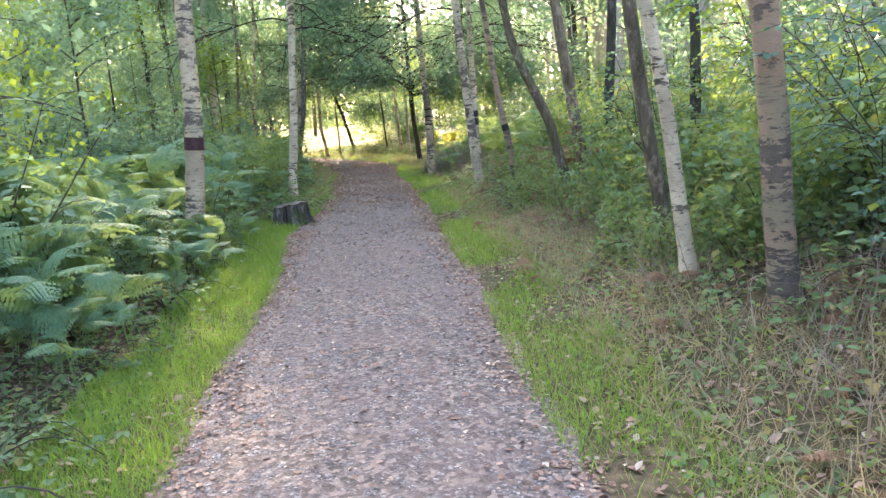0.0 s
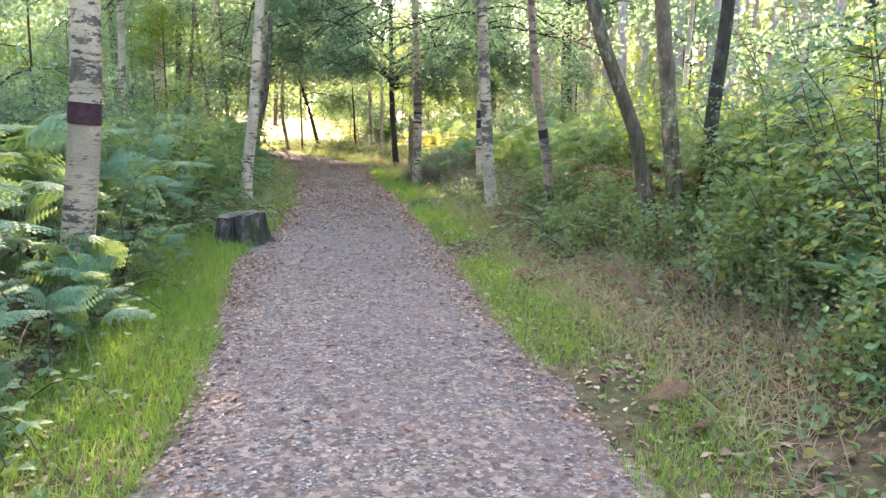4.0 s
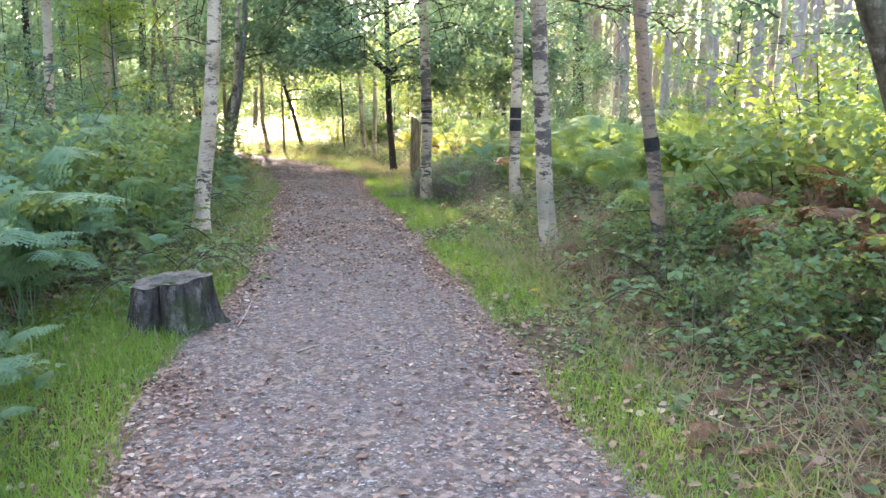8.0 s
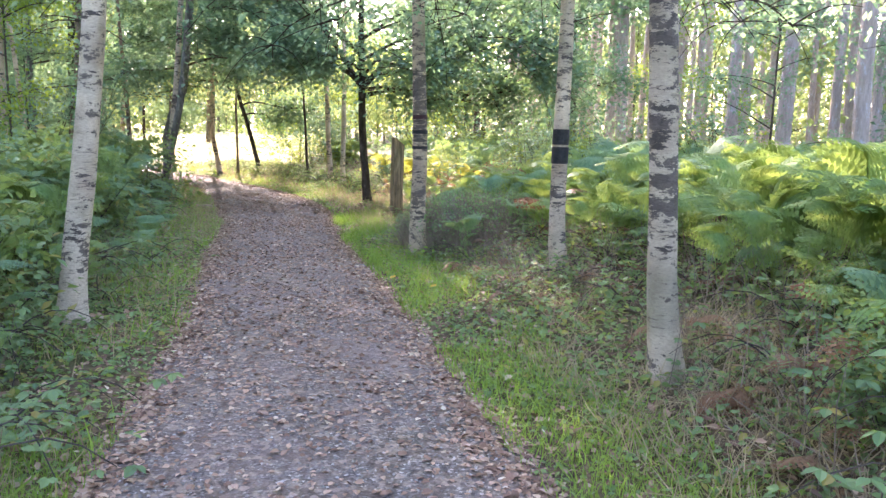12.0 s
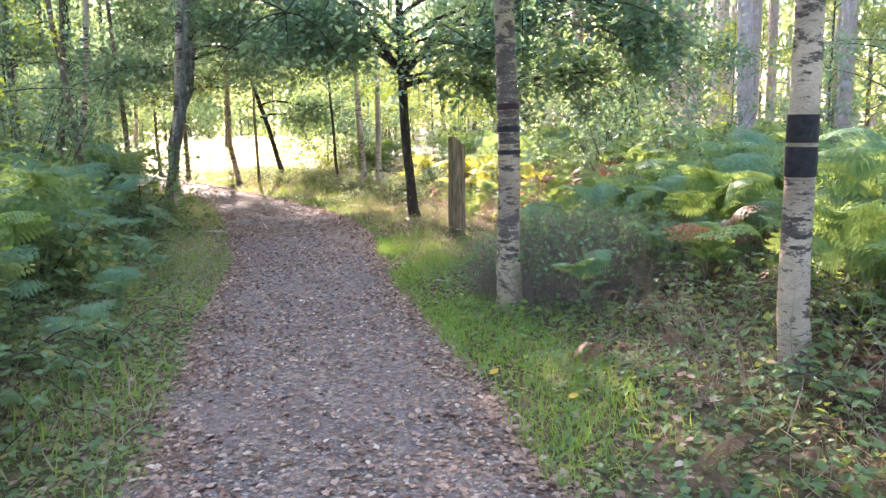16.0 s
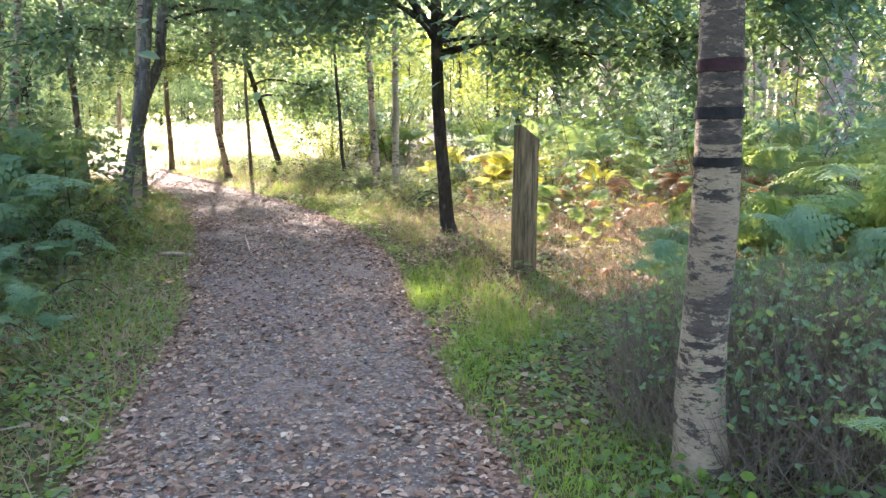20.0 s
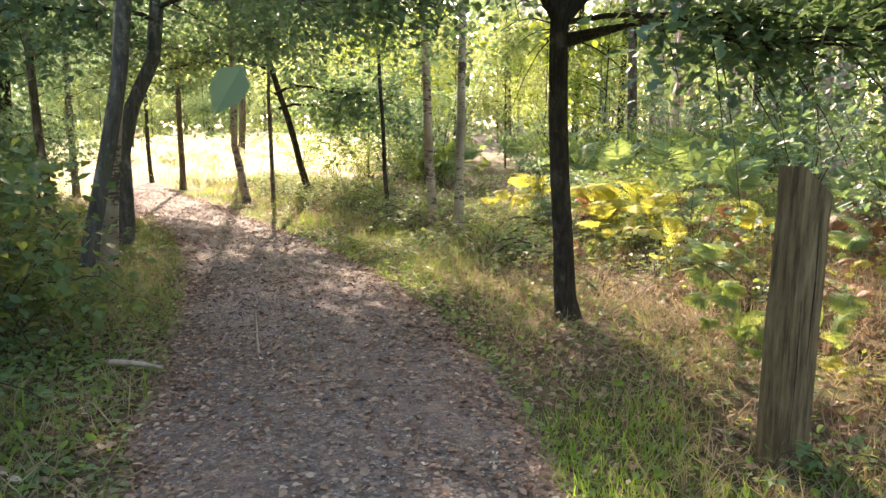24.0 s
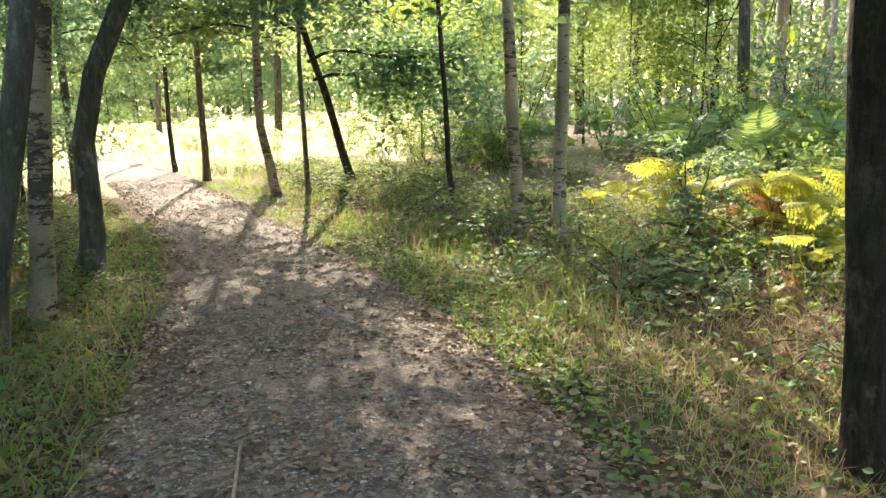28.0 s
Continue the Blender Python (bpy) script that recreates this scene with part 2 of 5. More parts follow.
M_GRASS = leaf_mat("fresh_grass", (0.075, 0.15, 0.03), (0.16, 0.28, 0.05), (0.36, 0.5, 0.06), 0.4)
M_DRYGRASS = leaf_mat("dry_grass", (0.17, 0.128, 0.078), (0.38, 0.3, 0.185), (0.46, 0.36, 0.18), 0.35)
# distance haze put into the leaf colour: paler and greyer
M_HAZELEAF = leaf_mat("haze_painted_leaf", (0.13, 0.16, 0.1), (0.24, 0.27, 0.18), (0.4, 0.42, 0.26), 0.4)
M_STEM = leaf_mat("dead_stems", (0.1, 0.075, 0.055), (0.27, 0.21, 0.16), (0.3, 0.22, 0.15), 0.15)
# clearing bracken and grass: strong sun glare whitened into both colours
M_FERNGLARE = leaf_mat("bracken_glare", (0.42, 0.42, 0.24), (0.66, 0.64, 0.42), (0.88, 0.84, 0.5), 0.45)
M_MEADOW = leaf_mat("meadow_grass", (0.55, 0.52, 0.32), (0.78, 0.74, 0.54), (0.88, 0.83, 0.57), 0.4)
M_LITTER = litter_mat("fallen_leaves", [(0.0, (0.12, 0.066, 0.042)), (0.35, (0.24, 0.14, 0.09)), (0.72, (0.38, 0.245, 0.165)), (0.95, (0.46, 0.33, 0.23)), (1.0, (0.6, 0.5, 0.36))])
M_STONE = litter_mat("gravel_chips", [(0.0, (0.1, 0.09, 0.082)), (0.6, (0.22, 0.2, 0.18)), (1.0, (0.42, 0.385, 0.34))])


# ---- geometry helpers ----
def mesh_np(name, V, F, mat, smooth=False):
    V = np.asarray(V, np.float32)
    F = np.asarray(F, np.int32)
    me = bpy.data.meshes.new(name)
    me.vertices.add(len(V))
    me.vertices.foreach_set("co", V.ravel())
    me.loops.add(F.size)
    me.loops.foreach_set("vertex_index", F.ravel())
    me.polygons.add(len(F))
    me.polygons.foreach_set("loop_start", np.arange(0, F.size, F.shape[1], dtype=np.int32))
    me.polygons.foreach_set("use_smooth", np.full(len(F), smooth))
    me.materials.append(mat)
    me.update(calc_edges=True)
    me.validate()
    return me


def join(parts):
    """Lists of (V, F) put together."""
    Vs, Fs, n = [], [], 0
    for V, F in parts:
        Vs.append(V)
        Fs.append(F + n)
        n += len(V)
    return np.concatenate(Vs), np.concatenate(Fs)


def turns(yaw, pitch, roll):
    """Turning matrices: roll about y, then pitch about x, then yaw about z."""
    cy, sy, cp, sp, cr, sr = np.cos(yaw), np.sin(yaw), np.cos(pitch), np.sin(pitch), np.cos(roll), np.sin(roll)
    z, o = np.zeros_like(cy), np.ones_like(cy)
    Z = np.stack([cy, -sy, z, sy, cy, z, z, z, o], -1).reshape(-1, 3, 3)
    X = np.stack([o, z, z, z, cp, -sp, z, sp, cp], -1).reshape(-1, 3, 3)
    Y = np.stack([cr, z, sr, z, o, z, -sr, z, cr], -1).reshape(-1, 3, 3)
    return Z @ X @ Y


def scatter(tv, tf, pos, yaw, pitch, roll, size):
    """Many copies of a small template as one (V, F)."""
    n = len(pos)
    R = turns(np.broadcast_to(yaw, n).astype(float), np.broadcast_to(pitch, n).astype(float), np.broadcast_to(roll, n).astype(float))
    size = np.broadcast_to(size, n).astype(float)
    V = np.einsum("nij,kj->nki", R, tv) * size[:, None, None] + np.asarray(pos)[:, None, :]
    F = tf[None] + (np.arange(n) * len(tv))[:, None, None]
    return V.reshape(-1, 3), F.reshape(-1, tf.shape[1])


def tube(points, radii, sides=8, wobble=0.0, seed=0):
    """A tapered tube of quads along a line."""
    P = np.asarray(points, float)
    r = np.asarray(radii, float)
    T = np.gradient(P, axis=0)
    T /= np.linalg.norm(T, axis=1)[:, None] + 1e-9
    ref = np.where(np.abs(T[:, 2:3]) > 0.9, [[1.0, 0, 0]], [[0, 0, 1.0]])
    A = np.cross(T, ref)
    A /= np.linalg.norm(A, axis=1)[:, None] + 1e-9
    B = np.cross(T, A)
    ang = np.linspace(0, 2 * np.pi, sides, endpoint=False)
    g = np.random.default_rng(seed)
    rr = r[:, None] * (1 + wobble * (g.random((len(P), sides)) - 0.5))
    V = P[:, None] + rr[..., None] * (np.cos(ang)[None, :, None] * A[:, None] + np.sin(ang)[None, :, None] * B[:, None])
    i, j = np.meshgrid(np.arange(len(P) - 1), np.arange(sides), indexing="ij")
    a, b = i * sides + j, i * sides + (j + 1) % sides
    F = np.stack([a, b, b + sides, a + sides], -1).reshape(-1, 4)
    return V.reshape(-1, 3), F


def part(name, mesh, parent, label="", m=None):
    ob = new(name, mesh)
    ob.parent = parent
    if m is not None:
        ob.matrix_basis = m
    if label:
        ob["label"] = label
    return ob


def thing(name, m, label, category, group=""):
    ob = new(name)
    ob.empty_display_size = 0.2
    ob.matrix_basis = m
    return tagged(ob, label, category, group)


def smooth01(x):
    x = np.clip(x, 0, 1)
    return x * x * (3 - 2 * x)


# the path's two edges along the walk: y, left x, right x
EDGES = np.array([
    (-40, -0.80, 1.10), (0, -1.00, 0.78), (4.5, -1.05, 0.82), (6, -1.00, 0.92), (7.5, -0.96, 0.94), (9, -1.03, 0.94), (10.3, -1.15, 0.99),
    (11.5, -1.12, 1.04), (13, -0.92, 1.07), (15, -0.71, 1.06), (17, -0.72, 1.06), (19, -0.79, 1.03), (20.5, -0.79, 0.96), (22, -0.77, 0.95),
    (23, -0.76, 1.02), (24, -0.90, 1.10), (25, -1.00, 1.08), (26, -1.10, 0.97), (27, -1.22, 0.83), (28, -1.38, 0.66), (29, -1.50, 0.40),
    (30, -1.72, 0.10), (31.5, -2.10, -0.50), (34.5, -3.15, -1.60), (38, -4.60, -3.00), (41, -5.90, -4.10), (46, -8.4, -6.6), (52, -12.9, -11.1), (60, -21, -19)])


def edge_x(y, side):
    y = np.asarray(y, float)
    k = [-0.8, -0.4, 0.0, 0.4, 0.8]
    return sum(np.interp(y + d, EDGES[:, 0], EDGES[:, side]) for d in k) / len(k)


def path_x(y):
    return (edge_x(y, 1) + edge_x(y, 2)) / 2


def half_width(y):
    return (edge_x(y, 2) - edge_x(y, 1)) / 2


def lumps(x, y):
    return 0.035 * np.sin(1.9 * x + 0.7 * y) + 0.03 * np.sin(0.8 * x - 1.6 * y + 2) + 0.015 * np.sin(4.1 * x + 3.3 * y)


def ground_z(x, y):
    x, y = np.asarray(x, float), np.asarray(y, float)
    d = x - path_x(y)
    near = 1 - smooth01((y - 16) / 7)
    rise = smooth01((d - 1.3) / 2.2) * (0.10 + 0.26 * near) + smooth01((d - 3.5) / 7) * (0.25 + 0.25 * near)
    left = smooth01((-d - 1.4) / 2.0) * 0.14
    off = smooth01((np.abs(d) - 1.0) / 1.0)
    return rise + left + off * (0.03 + lumps(x, y)) - 0.012 * (1 - off)

# ---- ground and path ----
def spaced(lo, hi, a, b, step):
    far_lo = -np.geomspace(1, 1 + a - lo, 22)[::-1] + 1 + a
    far_hi = np.geomspace(1, 1 + hi - b, 22) - 1 + b
    return np.unique(np.round(np.concatenate([far_lo, np.arange(a, b, step), far_hi]), 3))


gx, gy = spaced(-420, 420, -8, 10, 0.22), spaced(-300, 600, -5, 46, 0.22)
GX, GY = np.meshgrid(gx, gy)
GZ = ground_z(GX, GY)
gi, gj = np.meshgrid(np.arange(len(gy) - 1), np.arange(len(gx) - 1), indexing="ij")
ga = gi * len(gx) + gj
ground_me = mesh_np("ground", np.stack([GX, GY, GZ], -1).reshape(-1, 3),
                    np.stack([ga, ga + 1, ga + 1 + len(gx), ga + len(gx)], -1).reshape(-1, 4), M_GROUND, True)


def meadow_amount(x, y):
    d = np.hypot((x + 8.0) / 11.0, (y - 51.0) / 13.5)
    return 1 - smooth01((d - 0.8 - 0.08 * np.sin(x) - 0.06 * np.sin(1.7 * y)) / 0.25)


at = ground_me.attributes.new("meadow", "FLOAT", "POINT")
at.data.foreach_set("value", meadow_amount(GX, GY).astype(np.float32).ravel())
ground = tagged(new("ground", ground_me), "brown woodland floor with leaf mould and dry stems", "ground", kind="structure")

py = np.arange(-6, 58, 0.12)
pu = np.linspace(-1, 1, 25)
PY, PU = np.meshgrid(py, pu, indexing="ij")
PXX = path_x(PY) + PU * (half_width(PY) + 0.05) + 0.03 * np.sin(PY * 5 + PU * 3) + 0.02 * np.sin(PY * 11.3 - PU * 4)
PZ = 0.022 - 0.03 * np.abs(PU) ** 3 + 0.006 * np.sin(PY * 3.1 + PU * 4) * np.sin(PU * 5 + PY)
pi_, pj = np.meshgrid(np.arange(len(py) - 1), np.arange(len(pu) - 1), indexing="ij")
pa = pi_ * len(pu) + pj
path_me = mesh_np("path", np.stack([PXX, PY, PZ], -1).reshape(-1, 3),
                  np.stack([pa, pa + 1, pa + 1 + len(pu), pa + len(pu)], -1).reshape(-1, 4), M_GRAVEL, True)
path = tagged(new("path", path_me), "grey gravel woodland path strewn with fallen leaves", "path", kind="structure")

# ---- small templates ----
RHOMB_V = np.array([(0, 0, 0), (0.34, 0.5, 0.07), (0, 1, 0), (-0.34, 0.5, 0.07)], float)
RHOMB_F = np.array([(0, 1, 2), (0, 2, 3)])
OVATE_V = np.array([(0, 0, 0), (0.26, 0.22, 0.06), (0.36, 0.5, 0.08), (0.2, 0.8, 0.03), (0, 1, -0.06), (-0.2, 0.8, 0.03), (-0.36, 0.5, 0.08), (-0.26, 0.22, 0.06), (0, 0.5, 0)], float)
OVATE_F = np.array([(8, i, (i + 1) % 8) for i in range(8)])
LEAF_V = np.array([(0, 0, 0), (0.3, 0.3, 0.07), (0.28, 0.62, 0.05), (0, 1, -0.06), (-0.28, 0.62, 0.05), (-0.3, 0.3, 0.07)], float)
LEAF_F = np.array([(0, 1, 3), (1, 2, 3), (0, 3, 5), (3, 4, 5)])
_half = [(0.0, 0.0), (0.1, 0.16), (0.25, 0.38), (0.13, 0.5), (0.3, 0.66), (0.19, 0.9), (0.0, 1.0)]
_ring = _half + [(-x, y) for x, y in _half[-2:0:-1]]
OAK_V = np.array([(x, y, 0.25 * abs(x) - 0.1 * y * y) for x, y in _ring] + [(0, 0.5, -0.03)], float)
OAK_F = np.array([(len(_ring), i, (i + 1) % len(_ring)) for i in range(len(_ring))])
BLADE_V = np.array([(-0.03, 0, 0), (0.03, 0, 0), (-0.022, 0.12, 0.5), (0.022, 0.12, 0.5), (0, 0.42, 0.95)], float)
BLADE_F = np.array([(0, 1, 3), (0, 3, 2), (2, 3, 4)])
LITTER_V = np.array([(0, 0, 0.05), (0.3, 0.3, 0.1), (0.28, 0.7, 0.07), (0, 1, 0.12), (-0.3, 0.65, 0.05), (-0.26, 0.3, 0.09), (0, 0.5, 0.03)], float)
LITTER_F = np.array([(6, i, (i + 1) % 6) for i in range(6)])
CHIP_V = np.array([(0.5, 0, 0), (0, 0.4, 0), (-0.5, 0.05, 0), (0.05, -0.45, 0), (0.06, 0, 0.3)], float)
CHIP_F = np.array([(0, 1, 4), (1, 2, 4), (2, 3, 4), (3, 0, 4)])


def frond(seed, n=18, pinnules=8, low=False):
    """A bracken frond growing from the origin towards +y, 1 m long."""
    g = np.random.default_rng(seed)
    s = np.linspace(0, 1, 40)
    bend_at = g.uniform(0.38, 0.55)
    ang = np.radians(86 - (72 + g.uniform(-14, 16)) * smooth01((s - bend_at) / 0.35) - 22 * s ** 3 + g.uniform(-5, 5))
    y, z = np.cumsum(np.cos(ang)) / 40, np.cumsum(np.sin(ang)) / 40
    bend = 0.06 * g.uniform(-1, 1) * s ** 2
    line = np.stack([bend, y, z], -1)
    tang = np.gradient(line, axis=0)
    tang /= np.linalg.norm(tang, axis=1)[:, None]
    V, F = [], []
    for k in range(n):
        u = 0.5 + 0.48 * (k / (n - 1)) ** 0.85
        i = min(int(u * 39), 39)
        p, t = line[i], tang[i]
        up = np.cross((1, 0, 0), t)
        full = 0.23 * (1 - (u - 0.5) / 0.52) ** 0.8 + 0.015
        for side in (-1, 1):
            ln = full * g.uniform(0.85, 1.1)
            ax = np.array((side, 0, 0)) * 0.9 + 0.35 * t - 0.18 * up * g.uniform(0.3, 1.6)
            ax /= np.linalg.norm(ax)
            wide = t - ax * (ax @ t)
            wide /= np.linalg.norm(wide)
            if low:
                w = 0.055 * ln + 0.006
                b = len(V)
                V += [p, p + ax * ln * 0.4 + wide * w, p + ax * ln - up * 0.06 * ln, p + ax * ln * 0.4 - wide * w]
                F += [(b, b + 1, b + 2), (b, b + 2, b + 3)]
                continue
            m = max(3, int(pinnules * (0.35 + ln / 0.23 * 0.8)))
            for q in range(m):
                a0, a1 = q / m, (q + 0.92) / m
                w = (0.2 * ln + 0.006) * (1 - a0 * 0.85)
                q0 = p + ax * ln * a0 - up * 0.1 * ln * a0 ** 2
                q1 = p + ax * ln * a1 - up * 0.1 * ln * a1 ** 2
                for sg in (-1, 1):
                    b = len(V)
                    V += [q0, q1, (q0 + q1) / 2 + sg * wide * w + ax * 0.1 * w - up * 0.12 * w]
                    F.append((b, b + 1, b + 2))
    if low:
        return np.array(V), np.array(F)
    r = np.linspace(0.006, 0.0015, 10)
    tv, tf = tube(line[::4][:10], r, 3)
    tf = np.concatenate([tf[:, [0, 1, 2]], tf[:, [0, 2, 3]]])
    return join([(np.array(V), np.array(F)), (tv, tf)])


# ---- trees ----
def limb_line(start, az, length, rise, droop, g, n=6):
    s = np.linspace(0, 1, n)
    out = length * s
    x = start[0] + np.cos(az) * out + g.normal(0, 0.03, n).cumsum() * length * 0.3
    y = start[1] + np.sin(az) * out + g.normal(0, 0.03, n).cumsum() * length * 0.3
    z = start[2] + length * (rise * s - droop * s ** 2.2)
    return np.stack([x, y, z], -1)


def crown(seed, h0, h1, rad, limbs=12, leaves=6000, leaf=0.13, rise=0.6, droop=0.45, tv=RHOMB_V, tf=RHOMB_F, spread=0.3, sides=5, twigs=4):
    """Limbs, each with its twigs, and leaves round a trunk that stands at the origin."""
    g = np.random.default_rng(seed)
    wood, spots = [], []
    for _ in range(limbs):
        f = g.random() ** 0.8
        z = h0 + (h1 - h0) * f
        ln = rad * (1 - 0.75 * f ** 1.6) * g.uniform(0.65, 1.1)
        line = limb_line((0, 0, z), g.uniform(0, 2 * np.pi), ln, rise * g.uniform(0.5, 1.3), droop * g.uniform(0.5, 1.4), g)
        one = [tube(line, np.linspace(0.007 * ln + 0.007, 0.003, len(line)), sides)]
        spots.append(line[2:])
        for _ in range(twigs):
            k = g.integers(1, len(line) - 1)
            tw = limb_line(line[k], g.uniform(0, 2 * np.pi), ln * g.uniform(0.25, 0.5), 0.25, 0.5 * g.uniform(0.2, 1.6), g, 4)
            one.append(tube(tw, np.linspace(0.005, 0.002, 4), 3))
            spots.append(tw[1:])
        wood.append(join(one))
    spots = np.concatenate(spots)
    pick = g.integers(0, len(spots), leaves)
    pos = spots[pick] + g.normal(0, spread, (leaves, 3)) * (1, 1, 0.7)
    lv = scatter(tv, tf, pos, g.uniform(0, 6.3, leaves), g.normal(-0.5, 0.6, leaves), g.normal(0, 0.6, leaves), leaf * g.uniform(0.6, 1.25, leaves))
    return wood, lv


def trunk_curve(points, height, base_r, top_r, n=22):
    """A trunk line through the given points (local), carried on upwards."""
    P = np.asarray(points, float)
    last = (P[-1] - P[-2]) / max(P[-1][2] - P[-2][2], 0.1)
    while P[-1][2] < height:
        step = min(1.5, height - P[-1][2] + 0.01)
        last = last * (0.75, 0.75, 1)
        P = np.vstack([P, P[-1] + last * step])
    z = np.concatenate([[-0.25, 0.0, 0.06, 0.16, 0.32], np.linspace(0.6, height, n)])
    for_z = np.clip(z, P[0][2], None)
    line = np.stack([np.interp(for_z, P[:, 2], P[:, 0]), np.interp(for_z, P[:, 2], P[:, 1]), z], -1)
    g = np.random.default_rng(int(abs(P[0, 0] * 100) + height * 7))
    line[5:, :2] += np.cumsum(g.normal(0, 0.008, (len(z) - 5, 2)), 0)
    r = base_r + (top_r - base_r) * np.clip(z / height, 0, 1) ** 0.9
    flare = np.array([1.6, 1.38, 1.25, 1.12, 1.04])
    r[:5] *= flare
    return line, r


def standing_tree(name, base, upper, height, dia, bark, leaf_m, label, crown_args, category="tree", bands=(), group="", sides=14):
    """base (x, y), upper: points (x, z) in the world where the trunk passes."""
    bx, by = base
    bz = float(ground_z(bx, by))
    pts = [(0, 0, 0)] + [(x - bx, (yy[0] if (yy := rest) else 0), z - bz) for x, z, *rest in upper]
    line, r = trunk_curve(pts, height, dia / 2, dia * 0.12)
    t = thing(name, pose(bx, by, bz), label, category, group)
    part("trunk", mesh_np("trunk", *tube(line, r, sides, 0.10, int(abs(bx) * 50 + abs(by))), bark, True), t)
    for z0, z1, mat, text in bands:
        zz = np.linspace(z0 - bz, z1 - bz, 5)
        ln = np.stack([np.interp(zz, line[:, 2], line[:, 0]), np.interp(zz, line[:, 2], line[:, 1]), zz], -1)
        rr = np.interp(zz, line[:, 2], r) * 1.04 + 0.003
        part("painted_band", mesh_np("band", *tube(ln, rr, sides, 0.05, 3), mat, True), t, text)
    if crown_args:
        style, low, high = crown_args
        if style not in CROWNS:
            wood, lv = crown(**CROWN_STYLES[style])
            CROWNS[style] = [mesh_np("limb", *w, M_TWIG, True) for w in wood], mesh_np("crown", *lv, leaf_m)
        limbs, leaves = CROWNS[style]
        mid = (low + high) / 2
        px, py_ = np.interp(mid, line[:, 2], line[:, 0]), np.interp(mid, line[:, 2], line[:, 1])
        k = (high - low) / 7.0
        m = pose(px, py_, low, 0, 0, (bx * 77 + by * 31) % 360) @ Matrix.Diagonal((1, 1, k, 1))
        for w in limbs:
            part("limb", w, t, m=m)
        part("crown", leaves, t, m=m)
    return t


M_BAND = plain_mat("band_maroon", (0.03, 0.012, 0.014), (0.07, 0.03, 0.03), 30, 0.6)
M_BLACKBAND = plain_mat("band_black", (0.012, 0.011, 0.011), (0.035, 0.03, 0.028), 30, 0.6)


# crowns are built from their lowest limb upwards, 7 m tall
CROWNS = {}
CROWN_STYLES = {
    "birch_a": dict(seed=11, h0=0, h1=7, rad=2.7, leaves=6500),
    "birch_b": dict(seed=12, h0=0, h1=7, rad=2.9, leaves=6500, droop=0.7),
    "birch_c": dict(seed=13, h0=0, h1=7, rad=2.5, leaves=6000),
    "light": dict(seed=14, h0=0, h1=7, rad=1.9, leaves=1800, limbs=9, leaf=0.1),
    "oak_a": dict(seed=15, h0=0, h1=7, rad=3.7, leaves=12000, leaf=0.12, droop=0.7, limbs=18),
    "oak_b": dict(seed=17, h0=0, h1=7, rad=3.5, leaves=11000, leaf=0.12, droop=0.7, limbs=15),
    "tall": dict(seed=16, h0=0, h1=7, rad=4.4, leaves=7000, leaf=0.2, limbs=16, spread=0.45),
}


# trees along the path
standing_tree("birch_tree", (-1.97, 8.7), [(-1.94, 0.3), (-1.83, 1.45), (-1.74, 2.9)], 11, 0.22, M_BIRCH[2], M_LEAF,
              "birch with peeling tan bark and a maroon painted band", ("light", 3.6, 10.5), bands=((1.36, 1.5, M_BAND, "dark maroon painted band"),))
lean_birch = standing_tree("birch_tree", (-1.52, 16.3), [(-1.48, 0.5), (-1.25, 2.7)], 11, 0.19, M_BIRCH[0], M_LEAF,
              "white birch leaning over ferns beside the path", ("birch_b", 4.4, 10.8))
standing_tree("birch_tree", (2.27, 5.1), [(2.23, 0.25), (2.07, 1.5), (1.92, 2.18)], 10, 0.112, M_BIRCH[0], M_LEAF,
              "slender white birch leaning toward the path", ("light", 3.4, 9.5))
standing_tree("birch_tree", (2.42, 4.13), [(2.38, 0.34), (2.26, 1.56), (2.22, 2.0)], 11, 0.18, M_ROUGHBIRCH, M_LEAF,
              "thick tan birch with rough peeling bark", ("light", 3.6, 10))
standing_tree("oak_tree", (2.5, 6.06), [(2.42, 0.6), (2.2, 2.2)], 9, 0.135, M_GREYBARK, M_LEAF, "grey-brown smooth trunk behind a birch", ("light", 3.4, 8.5))
standing_tree("oak_tree", (3.3, 10.2), [(3.32, 0.5), (3.45, 2.6)], 9, 0.15, M_OAKBARK, M_LEAF, "thin dark mossy trunk in undergrowth", ("light", 3.2, 8.5))
standing_tree("birch_tree", (2.98, 9.94), [(2.93, 0.6), (2.66, 2.3)], 10, 0.16, M_TANBARK, M_LEAF, "slim tan trunk leaning over brambles", ("light", 3.4, 9))
standing_tree("oak_tree", (2.82, 9.87), [(2.72, 0.3), (2.44, 1.4), (2.02, 2.3), (1.94, 2.7)], 8.5, 0.14, M_GREYBARK, M_LEAF,
              "crooked grey trunk forking above head height", ("light", 3.2, 8))
standing_tree("birch_tree", (2.5, 12.25), [(2.44, 0.3), (2.4, 0.8), (2.33, 1.3), (2.26, 1.6), (2.16, 2.3)], 9, 0.118, M_ROUGHBIRCH, M_LEAF,
              "brown birch with flaking bark and a dark ring among dead bracken", ("birch_a", 4.4, 8.5), bands=((1.2, 1.3, M_BLACKBAND, "dark bark ring"),))
standing_tree("oak_tree", (3.68, 8.1), [(3.66, 0.6), (3.66, 2.2), (3.62, 2.9)], 9, 0.13, M_OAKBARK, M_LEAF, "dark slim trunk that forks above head height", ("light", 3.3, 8.5))
